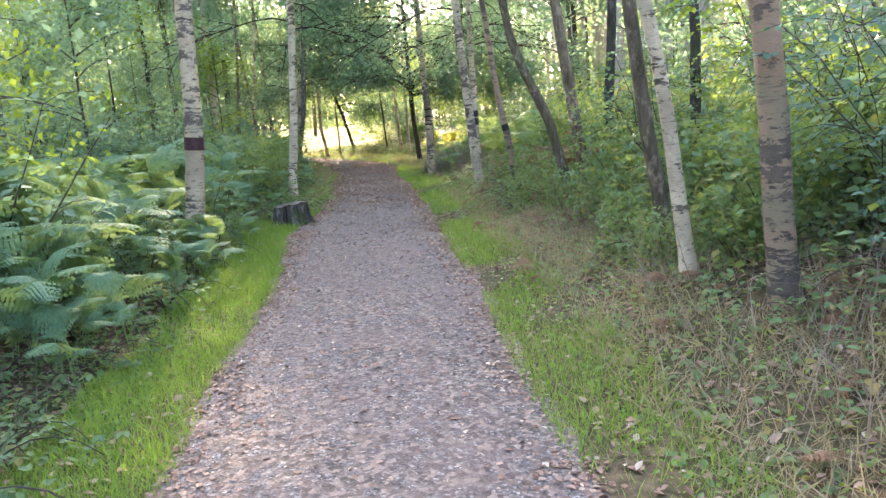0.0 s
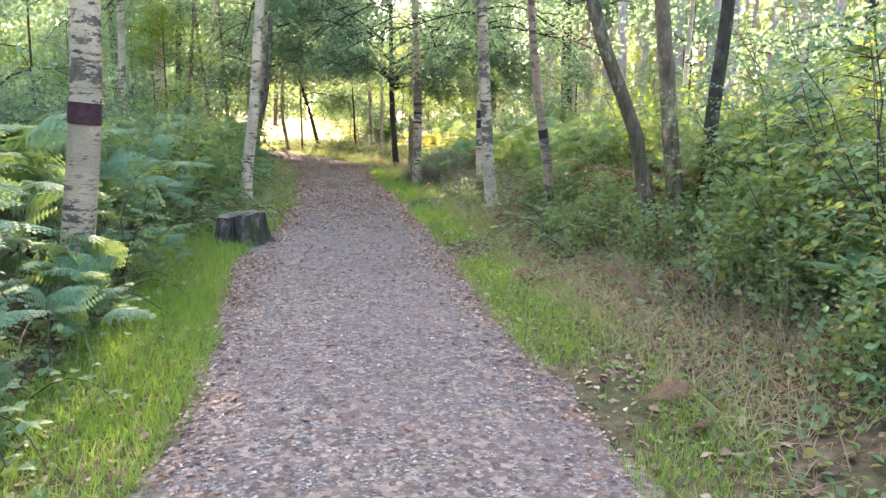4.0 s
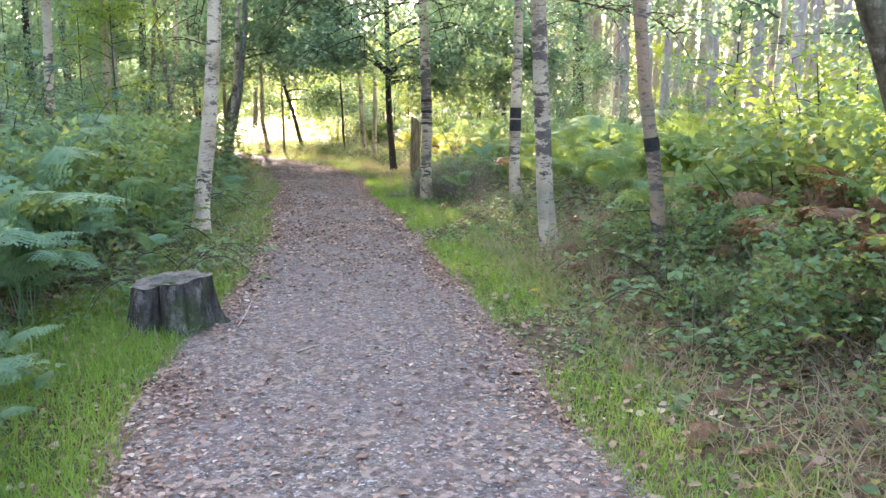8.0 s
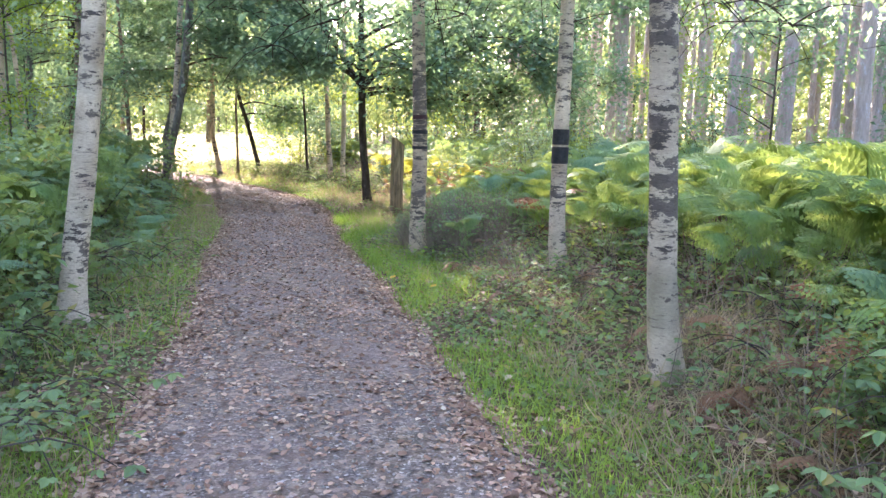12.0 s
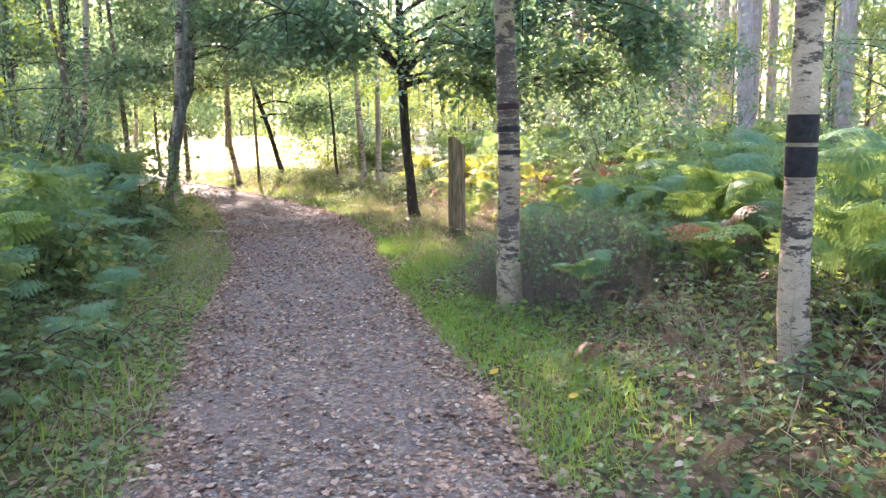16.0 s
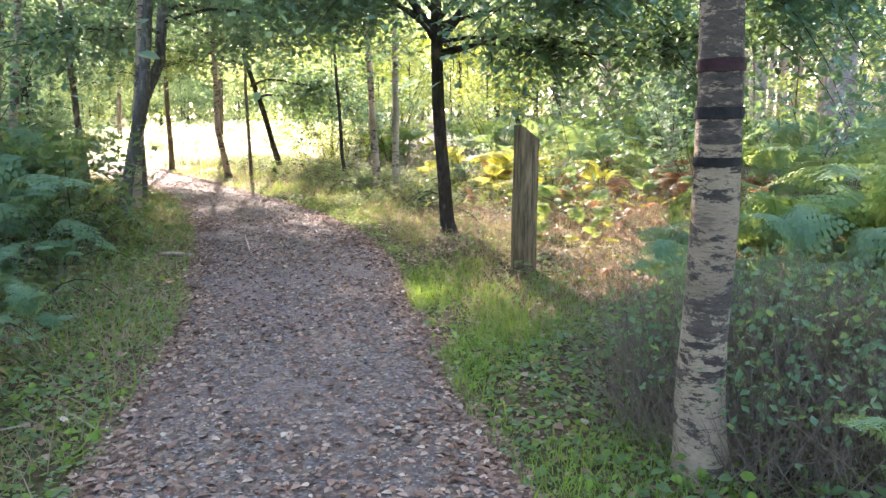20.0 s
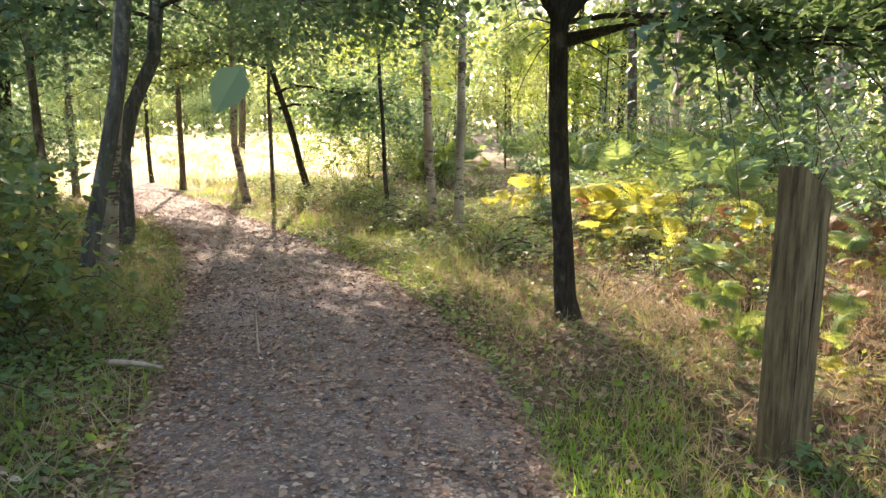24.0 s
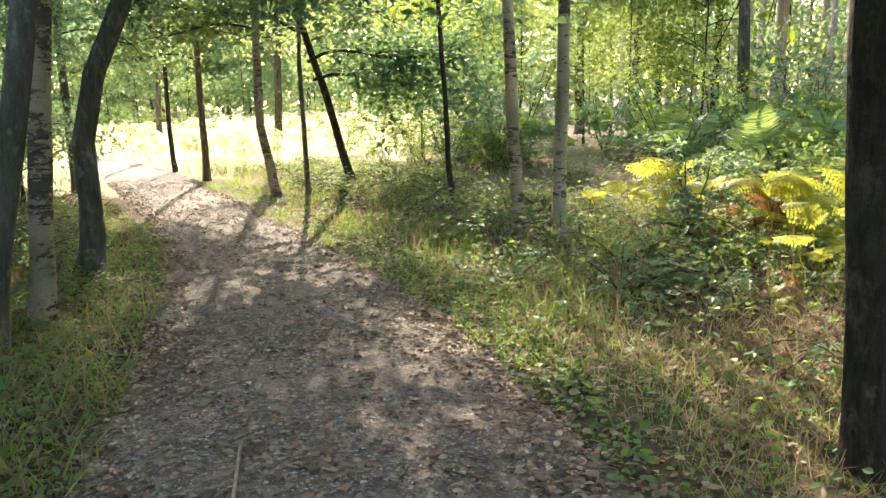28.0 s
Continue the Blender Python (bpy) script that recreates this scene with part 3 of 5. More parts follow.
# added birch: its high crown shades the left verge at the start
standing_tree("birch_tree", (-4.4, 20.5), [(-4.4, 0.5), (-4.3, 3.0)], 13.5, 0.17, M_BIRCH[1], M_LEAF, "tall birch in the bracken, added so its high crown casts shade", ("tall", 6.2, 13.5))
patched_birch = standing_tree("birch_tree", (2.15, 14.08), [(2.1, 0.5), (1.99, 1.48), (1.95, 2.2)], 11, 0.18, M_BIRCH[1], M_LEAF,
              "birch with black patches on white bark", ("birch_c", 4.4, 10))
banded_birch = standing_tree("birch_tree", (2.6, 16.9), [(2.56, 0.5), (2.51, 1.45), (2.54, 2.7)], 11, 0.16, M_BIRCH[2], M_LEAF,
              "pale birch with a black painted band", ("birch_b", 4.4, 10), bands=((1.25, 1.4, M_BLACKBAND, "black painted band"), (1.42, 1.56, M_BLACKBAND, "black painted band")))
stout_birch = standing_tree("birch_tree", (1.76, 19.5), [(1.74, 0.3), (1.72, 1.3), (1.7, 2.4)], 11, 0.2, M_STOUTBIRCH, M_LEAF,
              "stout birch with banded white and black bark", ("birch_b", 4.4, 10),
              bands=((1.662, 1.71, M_BAND, "dark band"), (1.485, 1.53, M_BLACKBAND, "dark bark ring"), (1.305, 1.34, M_BLACKBAND, "dark bark ring")))
black_tree = standing_tree("oak_tree", (1.96, 25.93), [(1.93, 0.2), (1.84, 1.26), (1.82, 2.2)], 11.5, 0.17, M_DARKBARK, M_OAKLEAF,
                           "dark oak trunk with low spreading boughs", ("oak_a", 3.7, 11.5))
standing_tree("birch_tree", (1.66, 31.5), [(1.64, 0.3), (1.5, 2.8)], 9, 0.15, M_BIRCH[2], M_LEAF, "pale tan trunk one of a pair", ("light", 4.5, 8.5))
standing_tree("birch_tree", (1.92, 30.7), [(1.9, 0.3), (1.9, 2.8)], 10, 0.14, M_BIRCH[0], M_LEAF, "pale birch one of a pair", ("light", 5, 9))
standing_tree("oak_tree", (1.17, 33.7), [(1.12, 0.5), (1.0, 2.8)], 8, 0.08, M_DARKBARK, M_LEAF, "thin dark sapling trunk", ("light", 2.6, 7.5))
lean_tree = standing_tree("oak_tree", (-0.22, 36.7), [(-0.3, 0.2), (-0.66, 1.6), (-1.08, 3.0)], 8, 0.15, M_DARKBARK, M_OAKLEAF, "dark oak trunk leaning over the path", ("oak_b", 2.2, 8.5))
edge_tree = standing_tree("birch_tree", (-1.55, 36.4), [(-1.6, 0.3), (-1.75, 1.2), (-1.72, 3.0)], 13, 0.16, M_BIRCH[2], M_LEAF, "tan trunk at the edge of a sunny clearing", ("tall", 5.6, 14))
bend_tree = standing_tree("oak_tree", (-3.4, 39.8), [(-3.4, 0.5), (-3.42, 4)], 11.5, 0.15, M_TANBARK, M_LEAF, "slim tan trunk at the edge of a sunny clearing", ("birch_c", 6.0, 11))
standing_tree("oak_tree", (-4.65, 42.3), [(-4.7, 0.5), (-4.75, 3)], 9, 0.12, M_DARKBARK, M_LEAF, "slim dark trunk at the edge of a sunny clearing", ("birch_a", 3.4, 8.5))
standing_tree("oak_tree", (-0.95, 35.6), [(-0.97, 0.5), (-1.0, 2.8)], 7, 0.09, M_TANBARK, M_LEAF, "thin tan trunk beside the path bend", ("light", 3.4, 7))
# added tree: its high crown stops sun reaching the path before the bend
standing_tree("oak_tree", (-2.6, 46.0), [(-2.6, 0.5), (-2.5, 3)], 18, 0.24, M_GREYBARK, M_LEAF, "tall grey trunk beyond the clearing, added so its high crown casts shade", ("tall", 9.0, 18))
standing_tree("oak_tree", (-6.6, 48.5), [(-6.6, 0.5), (-6.5, 3)], 9, 0.2, M_TANBARK, M_LEAF, "slim trunk in a sunny clearing", ("birch_c", 3.4, 8.5))
standing_tree("oak_tree", (-2.3, 28.1), [(-2.26, 0.4), (-1.9, 2.1), (-1.8, 3)], 15, 0.165, M_PALEBARK, M_LEAF, "dark trunk leaning beside the path bend", ("tall", 4.2, 15.5))
standing_tree("birch_tree", (-2.3, 28.8), [(-2.26, 0.3), (-2.03, 2.2)], 12, 0.17, M_BIRCH[1], M_LEAF, "birch with banded bark beside darker trunks", ("birch_b", 4.0, 12))
bent_tree = standing_tree("oak_tree", (-2.55, 30.5), [(-2.5, 0.3), (-2.48, 1.5), (-2.3, 1.9), (-2.05, 2.4), (-1.95, 3.2)], 13, 0.21, M_PALEBARK, M_LEAF,
              "thick grey trunk bending above head height", ("tall", 4.2, 13))
for px_, py0, lean, dia, bark in ((-3.3, 27.0, -0.35, 0.12, M_TANBARK), (-3.9, 28.5, 0.3, 0.14, M_BIRCH[2]), (-3.15, 29.8, -0.2, 0.11, M_TANBARK), (-4.7, 30.2, 0.25, 0.16, M_TANBARK), (-4.2, 25.6, -0.3, 0.1, M_BIRCH[2])):
    standing_tree("birch_tree", (px_, py0), [(px_ + 0.1 * lean, 0.4), (px_ + lean, 2.8)], 9, dia, bark, M_LEAF, "slender pale leaning trunk among others", ("light", 4.2, 9), group="slender trunks")

# ---- woods around: a few trees built once and copied ----
def woods_tree(name, seed, height, dia, bark, leaf_m, label, group, **cr):
    g = np.random.default_rng(seed)
    line, r = trunk_curve([(0, 0, 0), (g.normal(0, 0.06), g.normal(0, 0.06), 3.0)], height, dia / 2, dia * 0.15, 12)
    t = thing(name, pose(0, 0, 0), label, "tree", group)
    part("trunk", mesh_np("trunk", *tube(line, r, 9, 0.08, seed), bark, True), t)
    wood, lv = crown(seed, sides=3, twigs=2, **cr)
    part("branchwork", mesh_np("branchwork", *join(wood), M_TWIG, True), t)["kind"] = "stuff"
    part("crown", mesh_np("crown", *lv, leaf_m), t)
    return t


def plant_out(template_list, spots, g, low=0.85, high=1.2):
    """Copies of the templates at the spots; the templates themselves take the first ones."""
    used = set()
    for i, (x, y) in enumerate(spots):
        k = i % len(template_list)
        s = g.uniform(low, high)
        m = pose(x, y, float(ground_z(x, y)) - 0.03, 0, 0, g.uniform(0, 360)) @ Matrix.Diagonal((s, s, s, 1))
        if k not in used:
            template_list[k].matrix_basis = m
            used.add(k)
        else:
            base = template_list[k]
            keep = base.matrix_basis.copy()
            base.matrix_basis = Matrix.Identity(4)
            copy_thing(base, m)
            base.matrix_basis = keep


def spread_spots(n, x0, x1, y0, y1, gap, g, ok=lambda x, y: True):
    out = []
    for _ in range(n * 30):
        x, y = g.uniform(x0, x1), g.uniform(y0, y1)
        if ok(x, y) and all((x - a) ** 2 + (y - b) ** 2 > gap * gap for a, b in out):
            out.append((x, y))
            if len(out) == n:
                break
    return out


g1 = np.random.default_rng(21)
pines = [woods_tree("pine_tree", 60 + i, 19 + i, 0.3 + 0.04 * i, M_HAZYPINEBARK, M_BACKLITLEAF, "tall bare pine trunk in the sunlit stand, haze painted into its bark", "pine stand",
                    h0=11.5, h1=18.5, rad=2.6, limbs=7, leaves=800, leaf=0.3, spread=0.4) for i in range(3)]
plant_out(pines, spread_spots(150, 9.5, 60, 14, 95, 2.0, g1, lambda x, y: x > 9.5 + (y - 15) * 0.06 and meadow_amount(x, y) < 0.3) + spread_spots(40, 9.5, 26, 16, 62, 1.8, g1, lambda x, y: x > 9.0 + (y - 15) * 0.06), g1, 0.9, 1.15)
left_woods = [woods_tree("birch_tree", 70 + i, 10 + i, 0.13 + 0.03 * i, (M_BIRCH[0], M_PALEBARK, M_OAKBARK, M_BIRCH[2])[i], M_LEAF, "slender woodland tree with light green leaves", "woodland trees",
                         h0=0.9, h1=9.5 + i, rad=2.6, limbs=24, leaves=7000, leaf=0.1, spread=0.36) for i in range(4)]
clear = lambda x, y: abs(x - path_x(y)) > 4 and meadow_amount(x, y) < 0.2 and not (y < 4 and abs(x) < 6)  # noqa: E731
spots = spread_spots(52, -30, -4.0, -4, 62, 2.4, g1, lambda x, y: clear(x, y) and not (12 < y < 30 and x > -6.8))
spots += spread_spots(4, 5, 10, 2, 20, 3.5, g1, lambda x, y: clear(x, y) and x > 4)
spots += spread_spots(7, -14, 16, -14, -5, 3.0, g1, lambda x, y: abs(x) > 3)
spots += [(-4.4, 24.5), (-6.2, 33.0), (-5.2, 37.5), (-7.5, 29.5), (-8.5, 33.5), (-9.5, 28.0), (-5.6, 31.0)]
plant_out(left_woods, spots, g1)
# added trees: crowns mostly out of view that keep sun off path and banks
canopy = [woods_tree("canopy_tree", 75 + i, 16, 0.26, (M_GREYBARK, M_OAKBARK)[i], M_LEAF, "tall grey trunk with a high leafy crown added to cast shade", "canopy trees",
                     h0=5.0, h1=15.5, rad=4.6, limbs=20, leaves=8500, leaf=0.2, spread=0.45) for i in range(2)]
plant_out(canopy, [(-7.0, 31.5), (-5.8, 35.5), (-7.4, 39.0), (9.5, 44.0), (10.0, 35.0), (-13.0, 47.0), (7.9, 39.0), (10.6, 36.0), (7.4, 44.5), (12.5, 41.0), (6.8, 48.0), (8.8, 46.5)], g1, 0.9, 1.1)
back_woods = [woods_tree("oak_tree", 80 + i, 11 + i, 0.2, M_GREYBARK, M_BACKLITLEAF, "leafy tree in full sun beyond the clearing", "far trees",
                         h0=0.4, h1=10.5 + i, rad=4.2, limbs=18, leaves=2100, leaf=0.36, spread=0.6) for i in range(3)]
spots = spread_spots(44, -40, 22, 71, 92, 3.2, g1) + spread_spots(12, 22, 60, 66, 100, 4.5, g1) + spread_spots(28, 19, 50, 12, 64, 3.6, g1) + spread_spots(14, -46, -30, 0, 70, 4.5, g1)
plant_out(back_woods, spots, g1, 0.8, 1.0)
young = [woods_tree("young_tree", 85 + i, 4.2 + i, 0.06, M_TWIG, (M_LEAF, M_LEAF, M_SUNPAINTLEAF)[i], "young leafy tree in the understorey", "young trees",
                    h0=0.5, h1=4.0 + i, rad=1.8, limbs=18, leaves=5000, leaf=0.085, spread=0.26) for i in range(3)]
spots = spread_spots(46, -17, -3.4, 3, 46, 1.7, g1, lambda x, y: clear(x, y) or (abs(x - path_x(y)) > 3.4 and y > 6 and meadow_amount(x, y) < 0.2 and not (13 < y < 29 and x > -5.6)))
spots += spread_spots(7, 7, 16, 2, 48, 2.8, g1, clear)
plant_out(young, spots, g1, 0.75, 1.25)

# the woods that close the view all round, haze painted into their leaf colour
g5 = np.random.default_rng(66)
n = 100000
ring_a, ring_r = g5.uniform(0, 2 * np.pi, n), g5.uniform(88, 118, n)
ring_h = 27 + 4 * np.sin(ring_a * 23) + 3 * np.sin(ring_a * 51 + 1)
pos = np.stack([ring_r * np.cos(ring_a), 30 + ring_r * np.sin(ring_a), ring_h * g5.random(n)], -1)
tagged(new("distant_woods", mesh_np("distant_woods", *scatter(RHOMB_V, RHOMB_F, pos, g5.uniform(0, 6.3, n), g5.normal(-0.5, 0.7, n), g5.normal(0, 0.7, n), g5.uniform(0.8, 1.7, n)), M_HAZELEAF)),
       "distant sunlit woodland edge with haze painted into its leaves", "woods", kind="stuff")

# young trees and shrubs under the canopy
def shrub(seed, height, leaf_m, leaf, leaves, label):
    g = np.random.default_rng(seed)
    t = thing("shrub", pose(0, 0, 0), label, "shrub", "undergrowth shrubs")
    wood, spots_ = [], []
    for _ in range(7):
        ln = limb_line((0, 0, -0.05), g.uniform(0, 6.3), height * g.uniform(0.3, 0.6), 1.0, 0.0, g)
        ln[:, 2] = np.linspace(-0.05, height * g.uniform(0.6, 1.05), len(ln))
        wood.append(tube(ln, np.linspace(0.014, 0.004, len(ln)), 4))
        spots_.append(ln[2:])
        for _ in range(5):
            k = g.integers(1, len(ln))
            tw = limb_line(ln[k], g.uniform(0, 6.3), g.uniform(0.25, 0.6), 0.5, 0.5, g, 4)
            wood.append(tube(tw, np.linspace(0.005, 0.002, 4), 3))
            spots_.append(tw[1:])
    spots_ = np.concatenate(spots_)
    pos = spots_[g.integers(0, len(spots_), leaves)] + g.normal(0, 0.11, (leaves, 3))
    part("cane_tangle", mesh_np("cane_tangle", *join(wood), M_TWIG, True), t)["kind"] = "stuff"
    part("foliage", mesh_np("foliage", *scatter(RHOMB_V, RHOMB_F, pos, g.uniform(0, 6.3, leaves), g.normal(-0.35, 0.4, leaves), g.normal(0, 0.4, leaves), leaf * g.uniform(0.6, 1.2, leaves)), leaf_m), t)
    return t


shrubs = [shrub(90 + i, 1.5 + 0.5 * i, (M_LEAF, M_OAKLEAF, M_LEAF)[i], 0.11, 750, "young leafy shrub in the undergrowth") for i in range(3)]
spots = spread_spots(55, -14, -3.0, -3, 40, 1.4, g1, lambda x, y: x - path_x(y) < -2.9)
spots += spread_spots(30, 3.6, 14, -2, 42, 1.5, g1, lambda x, y: x - path_x(y) > 3.8 and not (x < 6.5 and 21 < y < 37) and not (x < 11 and 9 < y < 27))
spots += [(1.6, 38.6), (2.6, 37.6), (2.2, 40.4), (3.3, 39.2)]
plant_out(shrubs, spots, g1, 0.7, 1.25)

sunny = [shrub(97 + i, 1.2 + 0.4 * i, M_SUNPAINTLEAF, 0.06, 1900, "leafy shrub with sunlight painted into its yellow-green leaves") for i in range(2)]
plant_out(sunny, spread_spots(7, 4.6, 11, 29, 41, 1.2, g1, lambda x, y: x - path_x(y) > 4.0) + [(4.3, 12.9), (4.9, 13.5), (1.2, 41.2), (2.4, 42.0)], g1, 0.7, 1.2)


def bush(seed, leaves=1700):
    """A dense low bush of small leaves."""
    g = np.random.default_rng(seed)
    t = thing("bush", pose(0, 0, 0), "dense low bush with small green leaves", "bush", "undergrowth bushes")
    wood = []
    for _ in range(9):
        ln = limb_line((0, 0, -0.05), g.uniform(0, 6.3), g.uniform(0.2, 0.6), 1.6, 0.2, g)
        wood.append(tube(ln, np.linspace(0.008, 0.003, len(ln)), 3))
    az, up, r = g.uniform(0, 6.3, leaves), g.random(leaves), g.random(leaves) ** 0.4
    lob = 1 + 0.25 * np.sin(3 * az + seed) + 0.15 * np.sin(7 * az)
    pos = np.stack([0.7 * r * lob * np.cos(az) * np.sqrt(1 - 0.7 * up), 0.7 * r * lob * np.sin(az) * np.sqrt(1 - 0.7 * up), 0.05 + 1.0 * up * (0.7 + 0.3 * lob) * r ** 0.5], -1) + g.normal(0, 0.06, (leaves, 3))
    part("cane_tangle", mesh_np("cane_tangle", *join(wood), M_TWIG, True), t)["kind"] = "stuff"
    part("foliage", mesh_np("foliage", *scatter(RHOMB_V, RHOMB_F, pos, g.uniform(0, 6.3, leaves), g.normal(-0.2, 0.5, leaves), g.normal(0, 0.5, leaves), 0.075 * g.uniform(0.6, 1.3, leaves)), M_BRAMBLE), t)
    return t


def broadleaf(seed, height, leaf_m, leaf, canes, label, name="shrub"):
    """Arching canes with side twigs; broad leaves stand alternately along each twig."""
    g = np.random.default_rng(seed)
    t = thing(name, pose(0, 0, 0), label, "shrub", "broad-leaved shrubs")
    wood, pos, yaw, pit = [], [], [], []
    for c in range(canes):
        az = c * 6.283 / canes + g.uniform(-0.4, 0.4)
        ln = limb_line((0, 0, -0.05), az, height * g.uniform(0.25, 0.6), 1.0, 0.0, g, 8)
        ln[:, 2] = -0.05 + height * g.uniform(0.65, 1.1) * np.linspace(0, 1, 8) ** 0.8
        ln[1:, :2] += g.normal(0, 0.02, (7, 2)).cumsum(0) * height
        wood.append(tube(ln, np.linspace(0.008, 0.003, 8), 5))
        for _ in range(14):
            k = g.integers(1, 8)
            a = az + g.normal(0, 1.1)
            tw = limb_line(ln[k], a, g.uniform(0.25, 0.6) * height * 0.5, g.uniform(0.0, 0.7), g.uniform(0.3, 0.9), g, 7)
            wood.append(tube(tw, np.linspace(0.0045, 0.0015, 7), 3))
            m = g.integers(11, 18)
            u = np.linspace(0.12, 1, m) * 6
            i0 = np.minimum(u.astype(int), 5)
            pos.append(tw[i0] + (tw[i0 + 1] - tw[i0]) * (u - i0)[:, None])
            yaw.append(a - 1.57 + np.where(np.arange(m) % 2, 1.0, -1.0) * g.uniform(0.6, 1.2, m))
            pit.append(g.normal(-0.25, 0.3, m))
    pos, yaw, pit = np.concatenate(pos), np.concatenate(yaw), np.concatenate(pit)
    n = len(pos)
    part("cane_tangle", mesh_np("cane_tangle", *join(wood), M_TWIG, True), t)["kind"] = "stuff"
    part("foliage", mesh_np("foliage", *scatter(OVATE_V, OVATE_F, pos, yaw, pit, g.normal(0, 0.35, n), leaf * g.uniform(0.55, 1.2, n)), leaf_m), t)
    return t


g7 = np.random.default_rng(77)
hazels = [broadleaf(150 + i, 1.5 + 0.35 * i, (M_OAKLEAF, M_BRAMBLE, M_OAKLEAF)[i], 0.064, 9, "broad-leaved dark green shrub on the bank") for i in range(3)]
plant_out(hazels, spread_spots(28, 3.0, 7, 3.6, 11.5, 0.6, g7, lambda x, y: (3.0 if y < 9 else 3.7) < x - path_x(y))
          + spread_spots(8, 5.6, 9.5, 26, 37, 1.0, g7, lambda x, y: x - path_x(y) > 5.2) + spread_spots(9, -6.5, -3.0, 14, 23, 0.9, g7, lambda x, y: x - path_x(y) < -3.2), g7, 0.6, 1.1)
sprigs = [broadleaf(160 + i, 0.75 + 0.15 * i, (M_BRAMBLE, M_BRAMBLE, M_LEAF)[i], 0.052, 7, "low broad-leaved plant among ferns", "leafy_plant") for i in range(3)]
plant_out(sprigs, spread_spots(9, 3.0, 6.5, 27, 36, 0.8, g7, lambda x, y: x - path_x(y) > 3.2)
          + spread_spots(26, -4.5, -1.9, 1, 27, 0.55, g7, lambda x, y: -4.2 < x - path_x(y) < -1.9), g7, 0.55, 1.05)
lit_shrubs = [broadleaf(156 + i, 2.0 + 0.4 * i, M_SUNPAINTLEAF, 0.066, 9, "tall broad-leaved shrub with sunlight painted into its yellow-green leaves") for i in range(2)]
plant_out(lit_shrubs, [(4.4, 8.3), (5.0, 7.4), (5.6, 9.2), (5.2, 6.4), (4.1, 6.6)], g7, 0.75, 1.1)

bushes = [bush(95 + i) for i in range(3)]
plant_out(bushes, spread_spots(34, 2.6, 7, 3, 13.5, 0.75, g1, lambda x, y: 3.3 < x - path_x(y) < 6.5) + spread_spots(16, -5, -2, 12, 26, 0.8, g1, lambda x, y: -4.5 < x - path_x(y) < -2.2), g1, 0.7, 1.35)
low_bushes = [bush(105 + i, 1500) for i in range(2)]
plant_out(low_bushes, spread_spots(26, 2.2, 3.8, 5.0, 15, 0.45, g1, lambda x, y: 2.2 < x - path_x(y) < 3.6), g1, 0.35, 0.65)
for sx, sy in spread_spots(16, 2.8, 4.6, 5, 10.5, 0.55, g1, lambda x, y: 2.8 < x - path_x(y)):
    copy_thing(bushes[int(sx * 9) % 3], pose(sx, sy, float(ground_z(sx, sy)) - 0.03, 0, 0, g1.uniform(0, 360)) @ Matrix.Diagonal((0.85, 0.85, 0.85, 1)))
for sx, sy in spread_spots(18, -34, 4, 84, 92, 2.6, g1):
    copy_thing(back_woods[int(sy) % 3], pose(sx, sy, float(ground_z(sx, sy)), 0, 0, g1.uniform(0, 360)) @ Matrix.Diagonal((1.6, 1.6, 1.6, 1)))
for sx, sy in spread_spots(6, 3.6, 7.0, 27.0, 33, 1.1, g1, lambda x, y: x > 2.9 + 0.25 * abs(y - 27)):
    copy_thing(bushes[int(sx * 9) % 3], pose(sx, sy, float(ground_z(sx, sy)) - 0.03, 0, 0, g1.uniform(0, 360)) @ Matrix.Diagonal((0.75, 0.75, 0.8, 1)))
spots = spread_spots(14, -0.5, 9, 41, 50, 1.6, g1, lambda x, y: meadow_amount(x, y) < 0.3)
for sx, sy in ((-4.9, 32.8), (-5.3, 35.6), (-6.9, 38.2), (-8.4, 41.0), (-10.2, 44.0), (-6.2, 33.8), (-7.6, 36.4), (-9.4, 39.0)):
    copy_thing(young[int(sy * 3) % 2], pose(sx, sy, float(ground_z(sx, sy)), 0, 0, g1.uniform(0, 360)) @ Matrix.Diagonal((0.8, 0.8, 0.8, 1)))
lit_young = [woods_tree("young_tree", 88 + i, 4.4 + i, 0.06, M_TWIG, (M_BACKLITLEAF, M_SUNPAINTLEAF)[i], "young tree with sunlight painted into its yellow-green leaves", "sunlit young trees",
                        h0=0.5, h1=4.2 + i, rad=1.8, limbs=18, leaves=4200, leaf=0.09, spread=0.26) for i in range(2)]
plant_out(lit_young, spots, g1, 0.9, 1.2)
plant_out(lit_shrubs, [(0.3, 38.2), (1.0, 37.0), (1.6, 38.8), (2.3, 37.4), (0.9, 40.2), (2.9, 39.4), (-7.4, 49.5), (-5.9, 51.0), (-8.8, 52.5), (-0.6, 44.0), (-3.6, 52.0)], np.random.default_rng(77), 0.55, 0.8)
for sx, sy in spread_spots(16, -26, 6, 56, 68, 2.6, g1):
    k = g1.uniform(0.3, 0.5)
    copy_thing(back_woods[int(sy) % 3], pose(sx, sy, float(ground_z(sx, sy)), 0, 0, g1.uniform(0, 360)) @ Matrix.Diagonal((k, k, k, 1)))

# ---- bracken ----
FRONDS = [mesh_np("frond", *frond(100 + i, 18 + i % 3, 7), M_FERN) for i in range(5)]
FRONDS_DEAD = [mesh_np("frond", *frond(110 + i, 11, 4), M_FERNDEAD) for i in range(2)]


FRONDS_YELLOW = [mesh_np("frond", *frond(115 + i, 16, 7), M_FERNYELLOW) for i in range(2)]


